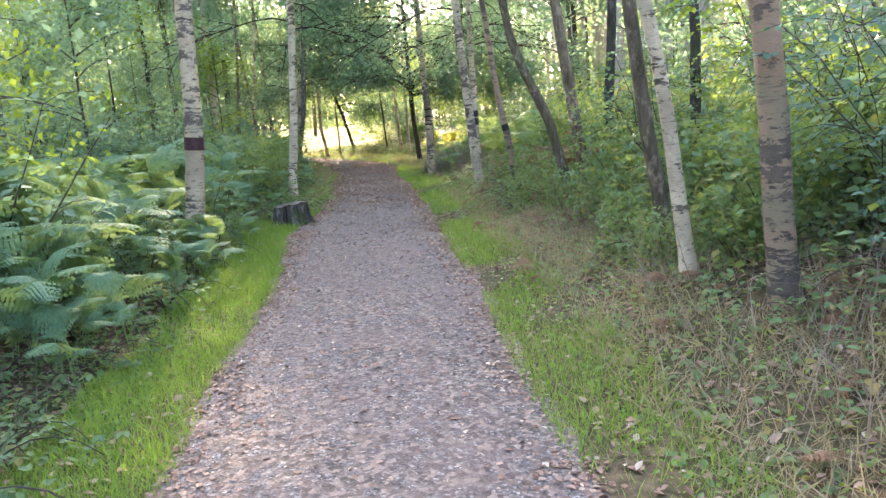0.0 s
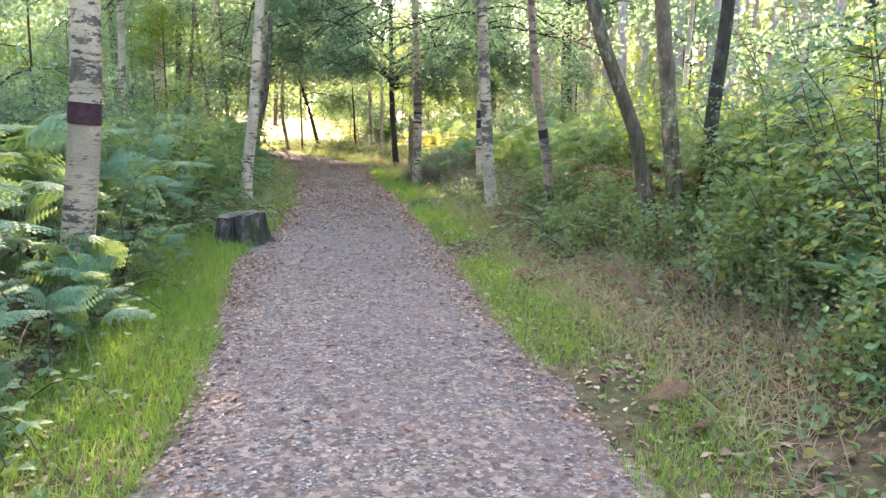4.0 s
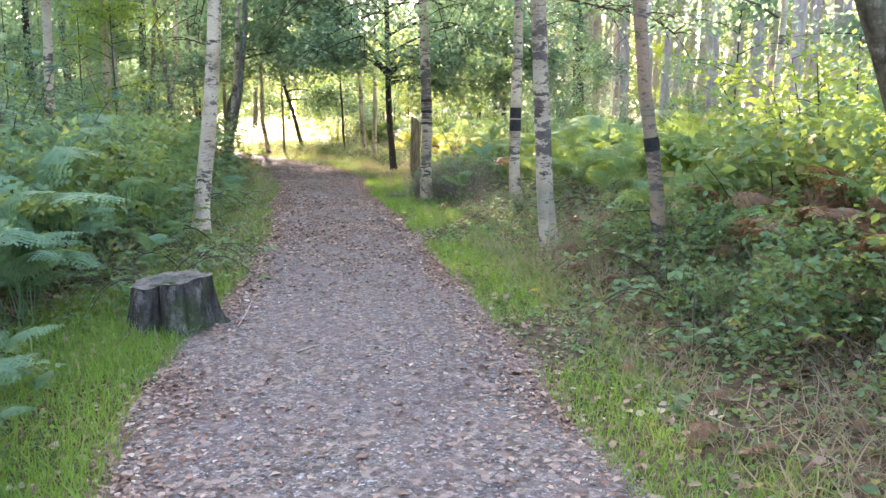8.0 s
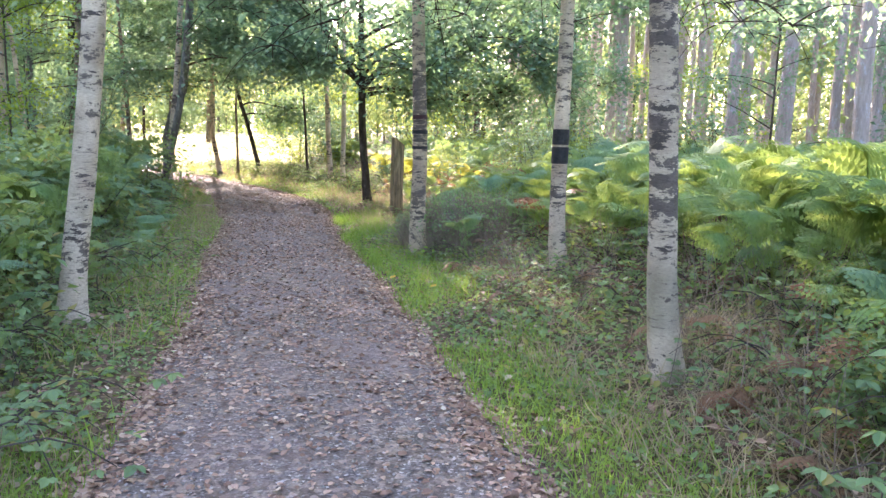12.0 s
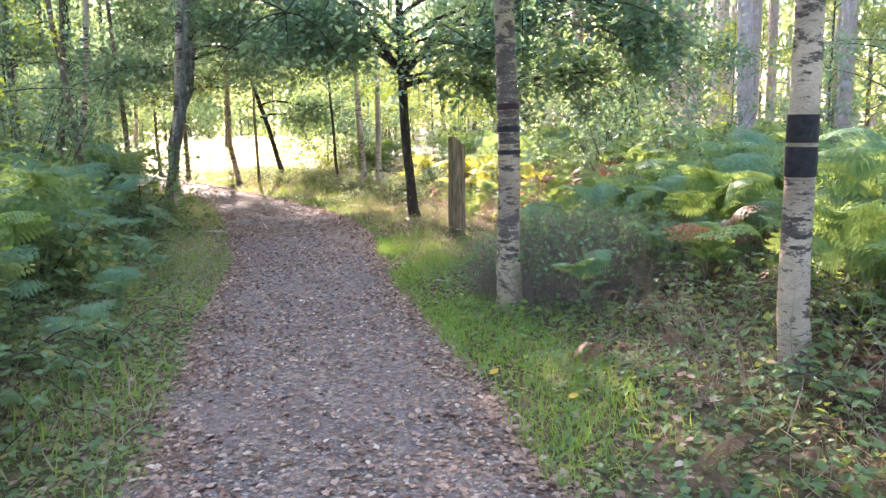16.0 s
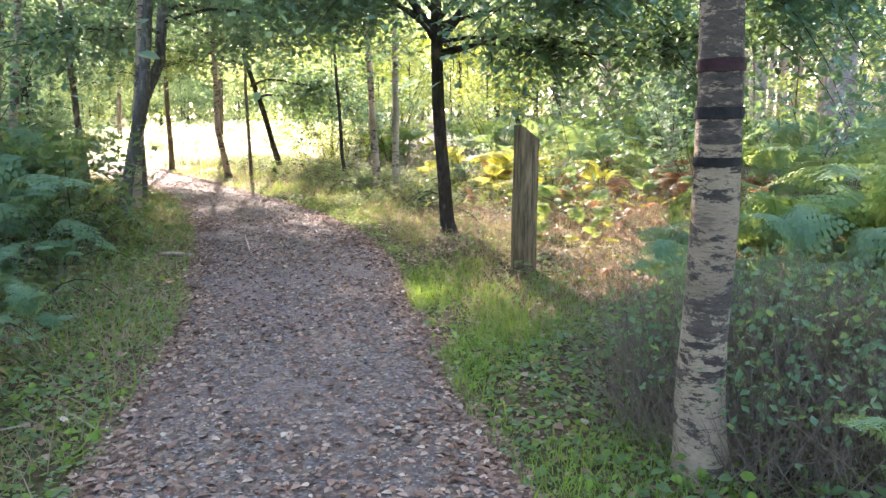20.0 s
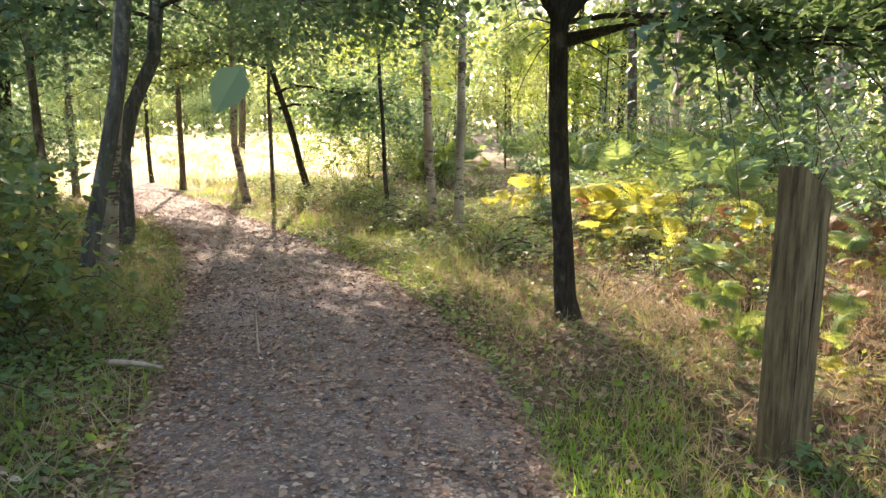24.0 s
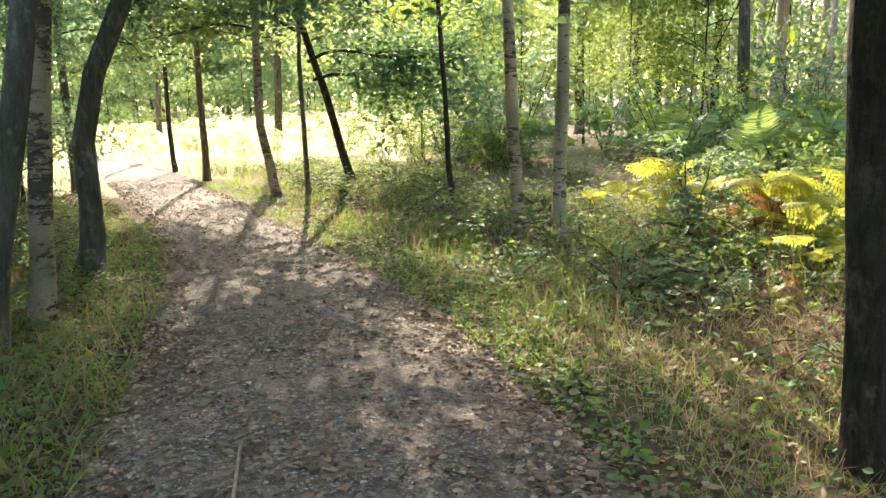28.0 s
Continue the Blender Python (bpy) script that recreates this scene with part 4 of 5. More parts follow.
# green fronds again, with the light painted into them
FRONDS_LIT = [mesh_np("frond", *frond(117 + i, 17 + i % 2, 7), M_FERNLIT) for i in range(3)]


def bracken(x, y, g, dead=False, size=1.0, yellow=False, light=False):
    t = thing("bracken", pose(x, y, float(ground_z(x, y)) - 0.02, 0, 0, g.uniform(0, 360)),
              "brown withered bracken beside the path" if dead else "yellowing bracken fern in sunlight" if yellow else "green bracken fern with arching fronds", "fern", "bracken")
    n = g.integers(5, 8) + (2 if size > 0.9 and not dead else 0)
    for i in range(n):
        s = size * g.uniform(0.45, 1.25)
        me = FRONDS_DEAD[g.integers(2)] if dead else FRONDS_YELLOW[g.integers(2)] if yellow else FRONDS_LIT[g.integers(3)] if light else FRONDS[g.integers(len(FRONDS))]
        a, r = g.uniform(0, 6.3), (0.4 if dead else 0.22) * size * g.random()
        m = pose(r * math.cos(a), r * math.sin(a), 0, g.uniform(-14, 12) - (g.uniform(5, 75) if dead else 0), g.uniform(-10, 10), i * 360 / n + g.uniform(-25, 25)) @ Matrix.Diagonal((s, s, s, 1))
        part("frond", me, t, m=m)


g2 = np.random.default_rng(33)
near_left = spread_spots(84, -4.2, -1.6, 0.5, 26, 0.5, g2, lambda x, y: -4.0 < x - path_x(y) < -1.72 and not (11 < y < 13.2 and x > -2.0) and not (y > 18 and x > -2.3))
near_right = spread_spots(52, 2.4, 6.2, 3, 22.5, 0.55, g2, lambda x, y: 2.6 < x - path_x(y) < 6)
near_post = spread_spots(16, 2.5, 6.5, 23, 35, 0.6, g2, lambda x, y: 2.5 < x and x - path_x(y) > 2.6 and math.hypot(x - 3.0, y - 23.8) > 1.5)
for x, y in near_left:
    bracken(x, y, g2, size=min(1.45 if y < 15 else 1.2, 0.72 + 0.55 * (-1.72 - (x - float(path_x(y))))), light=y > 14 and int(x * 40) % 2 > 0)
for x, y in spread_spots(20, -3, -1.5, 0.5, 13, 0.5, g2, lambda x, y: -2.4 < x - path_x(y) < -1.62 and not (11 < y < 13.2)) + [(2.75, 21.4), (-2.0, 21.5), (-2.2, 23.0)]:
    bracken(x, y, g2, size=0.62)
for i, (x, y) in enumerate(near_right):
    withered = i % 6 == 0 or (7.5 < y < 14.5 and x < 4.0 and i % 3 > 0)
    bracken(x, y, g2, dead=withered, size=0.6 if withered else min(1.35, 0.7 + 0.4 * (x - float(path_x(y)) - 2.6)), light=y > 9 and i % 2 > 0)

for x, y in ((3.3, 12.5), (3.7, 12.1), (4.1, 12.9), (3.4, 13.3), (3.6, 24.9), (3.1, 26.6), (4.2, 25.3), (2.9, 29.5), (3.3, 8.4)):
    bracken(x, y, g2, dead=True, size=0.6 if y < 20 else 0.5)

for i, (x, y) in enumerate(spread_spots(22, 2.6, 6.2, 15.5, 22.6, 0.55, g2, lambda x, y: x > 2.9 + 0.5 * abs(y - 19))):
    bracken(x, y, g2, dead=i % 9 == 0, size=0.85, light=i % 3 > 0)

for i, (x, y) in enumerate(spread_spots(20, 3.0, 7.0, 25.2, 33, 0.6, g2, lambda x, y: x > 2.9 + 0.25 * abs(y - 27))):
    bracken(x, y, g2, dead=i % 5 in (0, 2), yellow=i % 5 == 3, size=0.38 if i % 5 == 3 else 0.6)

for i, (x, y) in enumerate(spread_spots(18, 3.0, 5.6, 15.5, 22, 0.5, g2, lambda x, y: x - path_x(y) > 2.9)):
    bracken(x, y, g2, size=0.95, light=i % 3 > 0)

for x, y in ((2.55, 21.3), (2.75, 21.0), (2.5, 20.8), (2.9, 21.5), (2.2, 18.9), (2.95, 19.1), (3.3, 20.2), (2.7, 20.8), (2.3, 20.7), (3.5, 19.4)):
    bracken(x, y, g2, size=0.6)

for i, (x, y) in enumerate(near_post):
    bracken(x, y, g2, dead=i % 5 > 1, yellow=i % 5 == 1, size=0.48)

for x, y in ((3.53, 29.6), (3.9, 28.9), (3.02, 30.4), (4.24, 29.4), (3.47, 29.3), (4.5, 27.4), (2.9, 31.2)):
    bracken(x, y, g2, size=0.95, yellow=True)
for x, y in ((3.2, 24.4), (2.6, 24.9), (2.55, 24.3), (2.9, 25.3)):
    bracken(x, y, g2, size=0.55, light=True)

LOW = [frond(120 + i, 24, 0, True) for i in range(4)]
MID = [frond(126 + i, 17, 5) for i in range(4)]


def fern_bed(name, spots_, g, label, mat=M_FERN, size=1.0, kinds=LOW, lay=0.0):
    bits = []
    for k in range(4):
        mine = np.array(spots_[k::4])
        if not len(mine):
            continue
        c = np.repeat(mine, 6, 0)
        n = len(c)
        c = c + g.normal(0, 0.14, (n, 2))
        pos = np.stack([c[:, 0], c[:, 1], ground_z(c[:, 0], c[:, 1]) - 0.02], -1)
        bits.append(scatter(kinds[k][0], kinds[k][1], pos, g.uniform(0, 6.3, n), g.normal(lay, 0.2, n), g.normal(0, 0.15, n), size * g.uniform(0.4, 1.25, n)))
    return tagged(new(name, mesh_np(name, *join(bits), mat)), label, "fern", kind="stuff")


def beside(x, y, near, far):
    return near < abs(x - path_x(y)) <= far


fern_bed("bracken_bed", spread_spots(110, -7, -2.2, -4, 40, 0.48, g2, lambda x, y: beside(x, y, 2.5, 5)), g2, "dense bed of green bracken under birches", size=1.45, kinds=MID)
fern_bed("bracken_bed", spread_spots(210, 2.2, 8, 0, 44, 0.34, g2, lambda x, y: beside(x, y, 3.6, 7) and not (x < 6.5 and 21.5 < y < 37)), g2, "dense bed of bracken, sunlight painted into its green", M_FERNLIT, size=1.12, kinds=MID)
fern_bed("bracken_bed", spread_spots(260, -15, -5, -4, 42, 0.5, g2, lambda x, y: beside(x, y, 5, 12)), g2, "bracken under the trees further off", size=1.7)
fern_bed("bracken_bed", spread_spots(230, 5, 11, 6, 24, 0.38, g2, lambda x, y: beside(x, y, 6, 10)), g2, "bracken below the pine stand, sunlight painted into its green", M_FERNLIT, size=1.25, kinds=MID)
fern_bed("bracken_bed", spread_spots(330, 5, 22, -3, 48, 0.5, g2, lambda x, y: beside(x, y, 6, 22) and not (x < 10 and 6 < y < 24)), g2, "bracken below the pine stand", size=1.25)

fern_bed("bracken_bed", spread_spots(60, 4.6, 10, 25, 40, 0.6, g2, lambda x, y: x - path_x(y) > 4.5), g2, "low sunlit bracken between thin trunks", size=0.7, kinds=MID)

fern_bed("dead_bracken", spread_spots(70, 1.7, 4.6, 0.5, 21, 0.3, g2, lambda x, y: 1.75 < x - path_x(y) < 4.2), g2, "brown withered bracken lying on the bank", M_FERNDEAD, 0.42, MID, -0.9)
fern_bed("dead_bracken", spread_spots(46, 2.3, 4.4, 7.5, 14.5, 0.3, g2), g2, "tangle of rust-brown withered bracken", M_FERNDEAD, 0.5, MID, -0.9)
fern_bed("dead_bracken", spread_spots(34, 2.3, 6.0, 22, 33, 0.4, g2, lambda x, y: 2.4 < x - path_x(y)), g2, "rust-brown withered bracken in the sun", M_FERNDEAD, 0.4, MID, -0.9)
fern_bed("yellow_ferns", spread_spots(26, 2.5, 6.0, 22.5, 32, 0.4, g2, lambda x, y: 2.5 < x - path_x(y)), g2, "small yellow-green ferns in the sun", M_FERNYELLOW, 0.34, MID)
for x, y in spread_spots(9, -2.4, -1.2, 13.4, 24, 0.7, g2, lambda x, y: -2.2 < x - path_x(y) < -1.4):
    bracken(x, y, g2, size=0.55)

fern_bed("bracken_bed", spread_spots(300, -17, 5, 39.5, 56, 0.55, g2, lambda x, y: abs(x - path_x(y)) > 1.3 and meadow_amount(x, y) > 0.45), g2, "bracken in a bright clearing, sun glare painted into its pale colour", M_FERNGLARE, 1.0, LOW)

for x, y in ((3.55, 11.0), (3.3, 11.5), (3.75, 11.6), (3.1, 10.9), (3.4, 12.0)):
    bracken(x, y, g2, dead=True, size=0.65)

g8 = np.random.default_rng(93)
fern_bed("bracken_bed", spread_spots(52, -4.2, -1.8, 0.5, 24, 0.4, g8, lambda x, y: -4.2 < x - path_x(y) < -2.1), g8, "green bracken crowding the bank beside the path", size=0.95, kinds=MID)
fern_bed("bracken_bed", spread_spots(46, 2.6, 5.5, 9, 22.5, 0.4, g8, lambda x, y: 3.0 < x - path_x(y) < 5.2), g8, "bracken on the bank with painted light in its green", M_FERNLIT, size=0.9, kinds=MID)
fern_bed("bracken_bed", spread_spots(30, 2.6, 5.5, 8, 22.5, 0.4, g8, lambda x, y: 2.7 < x - path_x(y) < 5.0), g8, "low green bracken on the bank", size=0.7, kinds=MID)

fern_bed("dead_bracken", spread_spots(15, 2.75, 4.3, 10.6, 12.6, 0.28, g8), g8, "rust-brown standing bracken among green leaves", M_FERNDEAD, 0.8, MID, -0.15)

g6 = np.random.default_rng(91)
fern_bed("dead_bracken", spread_spots(26, 3.0, 7.0, 25.6, 32.5, 0.4, g6, lambda x, y: x > 2.7 + 0.25 * abs(y - 27)), g6, "dark brown withered bracken among low shrubs", M_FERNDEAD, 0.68, MID)
for x, y in spread_spots(9, 3.0, 6.5, 26.0, 31.5, 0.8, g6, lambda x, y: x > 2.8 + 0.25 * abs(y - 27)):
    bracken(x, y, g6, size=0.7, yellow=x < 4.4)

# ---- brambles ----
def bramble(seed, leaves=85):
    g = np.random.default_rng(seed)
    t = thing("bramble", pose(0, 0, 0), "low bramble with toothed green leaves", "bramble", "brambles")
    wood, spots_ = [], []
    for _ in range(7):
        ln = limb_line((0, 0, 0), g.uniform(0, 6.3), g.uniform(0.35, 0.8), 1.1, 1.0, g, 7)
        wood.append(tube(ln, np.linspace(0.005, 0.002, 7), 4))
        spots_.append(ln[1:])
    spots_ = np.concatenate(spots_)
    c = spots_[g.integers(0, len(spots_), leaves)] + g.normal(0, 0.05, (leaves, 3))
    yaw, size = g.uniform(0, 6.3, leaves), g.uniform(0.034, 0.07, leaves)
    pit = g.normal(-0.15, 0.3, leaves)
    bits = [scatter(LEAF_V, LEAF_F, c, yaw + d, pit, g.normal(0, 0.25, leaves), size * k) for d, k in ((0, 1), (1.4, 0.85), (-1.4, 0.85))]
    part("cane_tangle", mesh_np("cane_tangle", *join(wood), M_TWIG, True), t)["kind"] = "stuff"
    part("foliage", mesh_np("foliage", *join(bits), M_BRAMBLE), t)
    return t


brambles = [bramble(130 + i) for i in range(5)]
spots = spread_spots(190, -3, 4.6, 1, 41, 0.36, g2, lambda x, y: 2.4 + 0.25 * math.sin(y) < x - path_x(y) < 4.4 and not (18 < y < 28))
spots += spread_spots(80, -4, -1.2, 12.8, 33, 0.38, g2, lambda x, y: -3.4 < x - path_x(y) < (-1.4 if y < 20 else -2.0))
spots += [(3.3, 22.0), (3.7, 21.7), (3.6, 22.4), (2.6, 26.9), (3.3, 27.3), (4.0, 26.6), (4.4, 27.4), (2.4, 28.0), (3.6, 25.9), (2.25, 23.1)]
spots += spread_spots(24, -2.6, -1.5, 0.5, 11, 0.4, g2, lambda x, y: -2.5 < x - path_x(y) < -1.7)
spots += spread_spots(6, 1.9, 3.6, 13, 18.5, 0.5, g2, lambda x, y: 1.9 < x - path_x(y) < 3.4)
plant_out(brambles, spots, g2, 0.75, 1.3)
mound = [bramble(140 + i, 110) for i in range(2)]
plant_out(mound, [(2.5, 17.9), (3.0, 18.2), (3.5, 17.6), (2.2, 18.6), (3.9, 18.3), (3.2, 17.2)], g2, 0.7, 1.0)

# ---- grass, litter, stones ----
def herbs(name, n, near, far, y0, y1, top, mat, label, g, size=0.06):
    """Low leafy plants that cover the soil on both sides of the path."""
    y = g.uniform(y0, y1, n)
    d = g.uniform(near, far, n) * g.choice([-1, 1], n)
    x = path_x(y) + d + np.sign(d) * (half_width(y) - 0.95)
    thin = (x > 1.2) & (x < 5.5) & (y > 21.8) & (y < 28) & (g.random(n) < 0.8)
    x, y, d = x[~thin], y[~thin], d[~thin]
    n = len(x)
    rise_ = smooth01((np.abs(d) - near) / 1.2)
    clump = 0.5 + 0.5 * np.sin(3.1 * x + 1.3 * y) * np.sin(2.3 * y - 1.1 * x)
    z = ground_z(x, y) + 0.02 + top * rise_ * clump * g.random(n)
    return tagged(new(name, mesh_np(name, *scatter(LEAF_V, LEAF_F, np.stack([x, y, z], -1), g.uniform(0, 6.3, n), g.normal(-0.2, 0.35, n), g.normal(0, 0.35, n), size * g.uniform(0.5, 1.3, n)), mat)), label, "undergrowth", kind="stuff")



def blades(name, n, dmin, dmax, y0, y1, hmin, hmax, mat, label, g, lean=0.35, keep=None, wide=1.0):
    y = g.uniform(y0, y1, n)
    d = g.uniform(dmin, dmax, n)
    x = path_x(y) + d + np.sign(d) * (half_width(y) - 0.95)
    patch = np.sin(1.3 * y + 2 * d) + np.sin(2.9 * y - 3.7 * d + 1) + g.normal(0, 0.5, n)
    ok = patch > (-0.6 if keep is None else keep)
    x, y = x[ok], y[ok]
    n = len(x)
    V = BLADE_V * (wide, 1, 1)
    v, f = scatter(V, BLADE_F, np.stack([x, y, ground_z(x, y) - 0.005], -1), g.uniform(0, 6.3, n), g.normal(0, lean, n), g.normal(0, lean, n), g.uniform(hmin, hmax, n))
    return tagged(new(name, mesh_np(name, v, f, mat)), label, "grass", kind="stuff")


g3 = np.random.default_rng(44)
herbs("low_herbs", 26000, 1.45, 4.5, 0, 36, 0.4, M_BRAMBLE, "low leafy herbs and ivy on the woodland floor", g3)
herbs("low_herbs", 11000, 1.2, 2.7, 12, 37, 0.3, M_BRAMBLE, "low leafy herbs along the verge", g3, 0.055)
herbs("low_herbs", 3500, 1.5, 5.5, 21.8, 28, 0.14, M_SUNPAINTLEAF, "small plants in a sunny gap, sunlight painted into their yellow-green leaves", g3, 0.04)
herbs("low_herbs", 9000, 3.0, 8.0, 22, 39, 0.45, M_BRAMBLE, "low leafy herbs on the woodland floor", g3, 0.075)
herbs("low_herbs", 9000, 1.2, 2.2, 0, 36, 0.12, M_GRASS, "small clover-like leaves among the grass", g3, 0.035)
herbs("low_herbs", 16000, 0.94, 2.1, 11, 31, 0.1, M_BRAMBLE, "small green leaves on the path edge", g3, 0.035)
herbs("low_herbs", 9000, 1.0, 2.4, 14, 32, 0.16, M_BRAMBLE, "small leafy plants on the verge", g3, 0.06)
herbs("low_herbs", 3500, 1.0, 2.4, 18, 28, 0.2, M_GRASS, "light green leafy plants on the verge", g3, 0.055)
herbs("low_herbs", 5000, 1.3, 2.3, 0, 13, 0.14, M_BRAMBLE, "small ground plants among the grass", g3, 0.045)
blades("grass_verge", 32000, -1.75, -0.92, 0, 14, 0.035, 0.11, M_GRASS, "fresh green grass along the path edge", g3)
blades("grass_verge", 6000, -1.75, -0.93, 14, 34, 0.04, 0.13, M_GRASS, "patchy green grass along the path edge", g3, keep=-0.2)
blades("grass_verge", 26000, 0.92, 1.65, 0, 12.5, 0.035, 0.11, M_GRASS, "fresh green grass along the path edge", g3)
blades("grass_verge", 16000, 0.92, 1.75, 12.5, 23, 0.04, 0.13, M_GRASS, "sparse green grass and leaves along the path edge", g3, keep=-0.5)
blades("grass_verge", 6000, 0.92, 1.7, 21, 40, 0.05, 0.12, M_GRASS, "patchy green grass along the path edge", g3, keep=0.1)
blades("dry_grass", 16000, 1.35, 2.7, 0, 36, 0.07, 0.2, M_DRYGRASS, "straw-coloured dry grass and stems", g3, 0.8, wide=0.6)
blades("dry_grass", 10000, 1.6, 5.5, 28, 42, 0.08, 0.26, M_DRYGRASS, "straw-coloured dry grass and stems", g3, 0.5, wide=0.8)
blades("grass_verge", 9000, 1.5, 5.0, 28, 42, 0.08, 0.25, M_GRASS, "green grass inside the path bend", g3, keep=0.1)
blades("dry_grass", 7000, -2.4, -1.2, 11, 36, 0.07, 0.2, M_DRYGRASS, "straw-coloured dry grass and stems", g3, 0.7, wide=0.6)

blades("dry_grass", 26000, 1.45, 3.2, 0, 15, 0.07, 0.24, M_DRYGRASS, "matted straw-coloured grass on the bank", g3, 0.9, keep=-1.4, wide=0.55)
blades("dry_grass", 17000, 1.3, 5.2, 21.5, 28.5, 0.06, 0.2, M_DRYGRASS, "straw-coloured dry grass in a sunny gap", g3, 0.9, keep=-1.2, wide=0.6)
blades("grass_verge", 5500, 0.95, 2.2, 20.5, 24, 0.05, 0.13, M_GRASS, "green grass round a timber post", g3, keep=0.4)
blades("grass_verge", 1600, -2.3, -0.97, 12.8, 30, 0.1, 0.3, M_GRASS, "long green grass leaning over the path edge", g3, 0.5, keep=0.2, wide=0.7)
blades("dry_grass", 3200, -2.3, -1.0, 12.8, 31, 0.1, 0.3, M_DRYGRASS, "long dry grass leaning over the path edge", g3, 0.6, keep=0.3, wide=0.5)
blades("dead_stalks", 7000, 1.9, 4.6, 0, 21, 0.25, 0.75, M_STEM, "grey-brown tangle of dead stalks in the undergrowth", g3, 0.55, keep=-0.9, wide=0.16)
n = 5200
ra, rr_ = g3.uniform(0, 6.3, n), g3.random(n) ** 0.6
hx, hy = 2.45 + 0.85 * rr_ * np.cos(ra), 19.9 + 1.0 * rr_ * np.sin(ra)
hz = (0.3 + 0.4 * np.sqrt(1 - rr_ ** 2 * 0.8)) * g3.uniform(0.7, 1.1, n)
tagged(new("heather", mesh_np("heather", *scatter(BLADE_V * (0.18, 1, 1), BLADE_F, np.stack([hx, hy, ground_z(hx, hy)], -1), g3.uniform(0, 6.3, n), g3.normal(0, 0.45, n), g3.normal(0, 0.45, n), hz), M_STEM)), "grey-brown mound of old heather stems round a birch", "heather", kind="stuff")
n = 3600
k = g3.integers(0, 5200, n)
pos = np.stack([hx[k] + g3.normal(0, 0.06, n), hy[k] + g3.normal(0, 0.06, n), ground_z(hx[k], hy[k]) + hz[k] * g3.uniform(0.45, 1.0, n)], -1)
tagged(new("heather_tips", mesh_np("heather_tips", *scatter(RHOMB_V, RHOMB_F, pos, g3.uniform(0, 6.3, n), g3.normal(0.5, 0.5, n), g3.normal(0, 0.5, n), g3.uniform(0.02, 0.055, n)), M_FERN)), "grey-green tips of old heather", "heather", kind="stuff")
blades("grass_verge", 15000, -1.7, -0.98, 0, 9, 0.04, 0.12, M_GRASS, "short green grass along the path edge", g3, keep=-3)
blades("grass_verge", 12000, -2.1, -0.98, 8.8, 13.4, 0.05, 0.14, M_GRASS, "bright green grass round a stump", g3, keep=-3)
blades("dry_grass", 5000, -2.2, -1.0, 19, 30, 0.06, 0.24, M_DRYGRASS, "pale straw-coloured grass on the verge", g3, 0.9, keep=-1.4, wide=0.6)
blades("grass_verge", 3000, 1.2, 2.6, 24, 30, 0.04, 0.11, M_GRASS, "short grass at the foot of a dark oak", g3, keep=-1.0)
blades("dry_grass", 8000, 1.1, 2.8, 24, 30, 0.03, 0.1, M_DRYGRASS, "short straw at the foot of a dark oak", g3, 0.9, keep=-2.0, wide=0.6)
blades("dead_stalks", 3500, 2.2, 6.5, 21, 36, 0.25, 0.7, M_STEM, "grey-brown dead stalks among low plants", g3, 0.5, keep=-0.9, wide=0.16)
blades("dead_stalks", 4000, -4.2, -1.7, 0, 30, 0.25, 0.75, M_STEM, "dead stalks among green ferns", g3, 0.5, keep=-0.5, wide=0.14)

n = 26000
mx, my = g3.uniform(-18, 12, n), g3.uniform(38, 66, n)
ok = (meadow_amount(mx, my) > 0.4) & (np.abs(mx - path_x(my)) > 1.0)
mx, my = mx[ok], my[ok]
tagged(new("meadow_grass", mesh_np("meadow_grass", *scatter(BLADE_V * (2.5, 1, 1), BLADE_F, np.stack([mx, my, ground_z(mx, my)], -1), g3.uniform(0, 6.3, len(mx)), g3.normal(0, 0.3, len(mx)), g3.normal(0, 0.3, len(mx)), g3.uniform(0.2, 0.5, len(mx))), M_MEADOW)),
       "tall grass in a sunlit clearing, glare painted into its pale colour", "grass", kind="stuff")


def litter(n, g):
    y = g.uniform(-1, 40, n)
    u = g.uniform(-1, 1, n)
    edge = np.sign(u) * (1 - np.abs(g.normal(0, 0.16, n)))
    u = np.where(g.random(n) < 0.5, edge, u) * (half_width(y) + 0.08) * np.where(g.random(n) < 0.12, g.uniform(1, 1.7, n), 1.0)
    x = path_x(y) + u
    z = np.where(np.abs(u) < half_width(y) + 0.1, 0.02 - 0.03 * (np.abs(u) / (half_width(y) + 0.05)) ** 3, ground_z(x, y)) + 0.004
    return np.stack([x, y, z], -1)


n = 22000
y = g3.uniform(0, 38, n)
d = g3.uniform(1.1, 3.4, n) * g3.choice([-1, 1], n)
x = path_x(y) + d
tagged(new("leaf_litter", mesh_np("leaf_litter", *scatter(LEAF_V, LEAF_F, np.stack([x, y, ground_z(x, y) + 0.015], -1), g3.uniform(0, 6.3, n), g3.normal(0, 0.3, n), g3.normal(0, 0.3, n), g3.uniform(0.035, 0.075, n)), M_LITTER)),
       "brown fallen leaves caught in the verge", "leaf litter", kind="stuff")
lp = np.concatenate([litter(42000, g3), litter(52000, g3)])
lp = lp[(np.arange(len(lp)) < 42000) | (lp[:, 1] > 8.5)]
few = (((lp[:, 1] < 14) & (np.abs(lp[:, 0] - path_x(lp[:, 1])) < 0.7)) | (lp[:, 1] > 28.5)) & (g3.random(len(lp)) < 0.62)
lp = lp[~few]
n = len(lp)
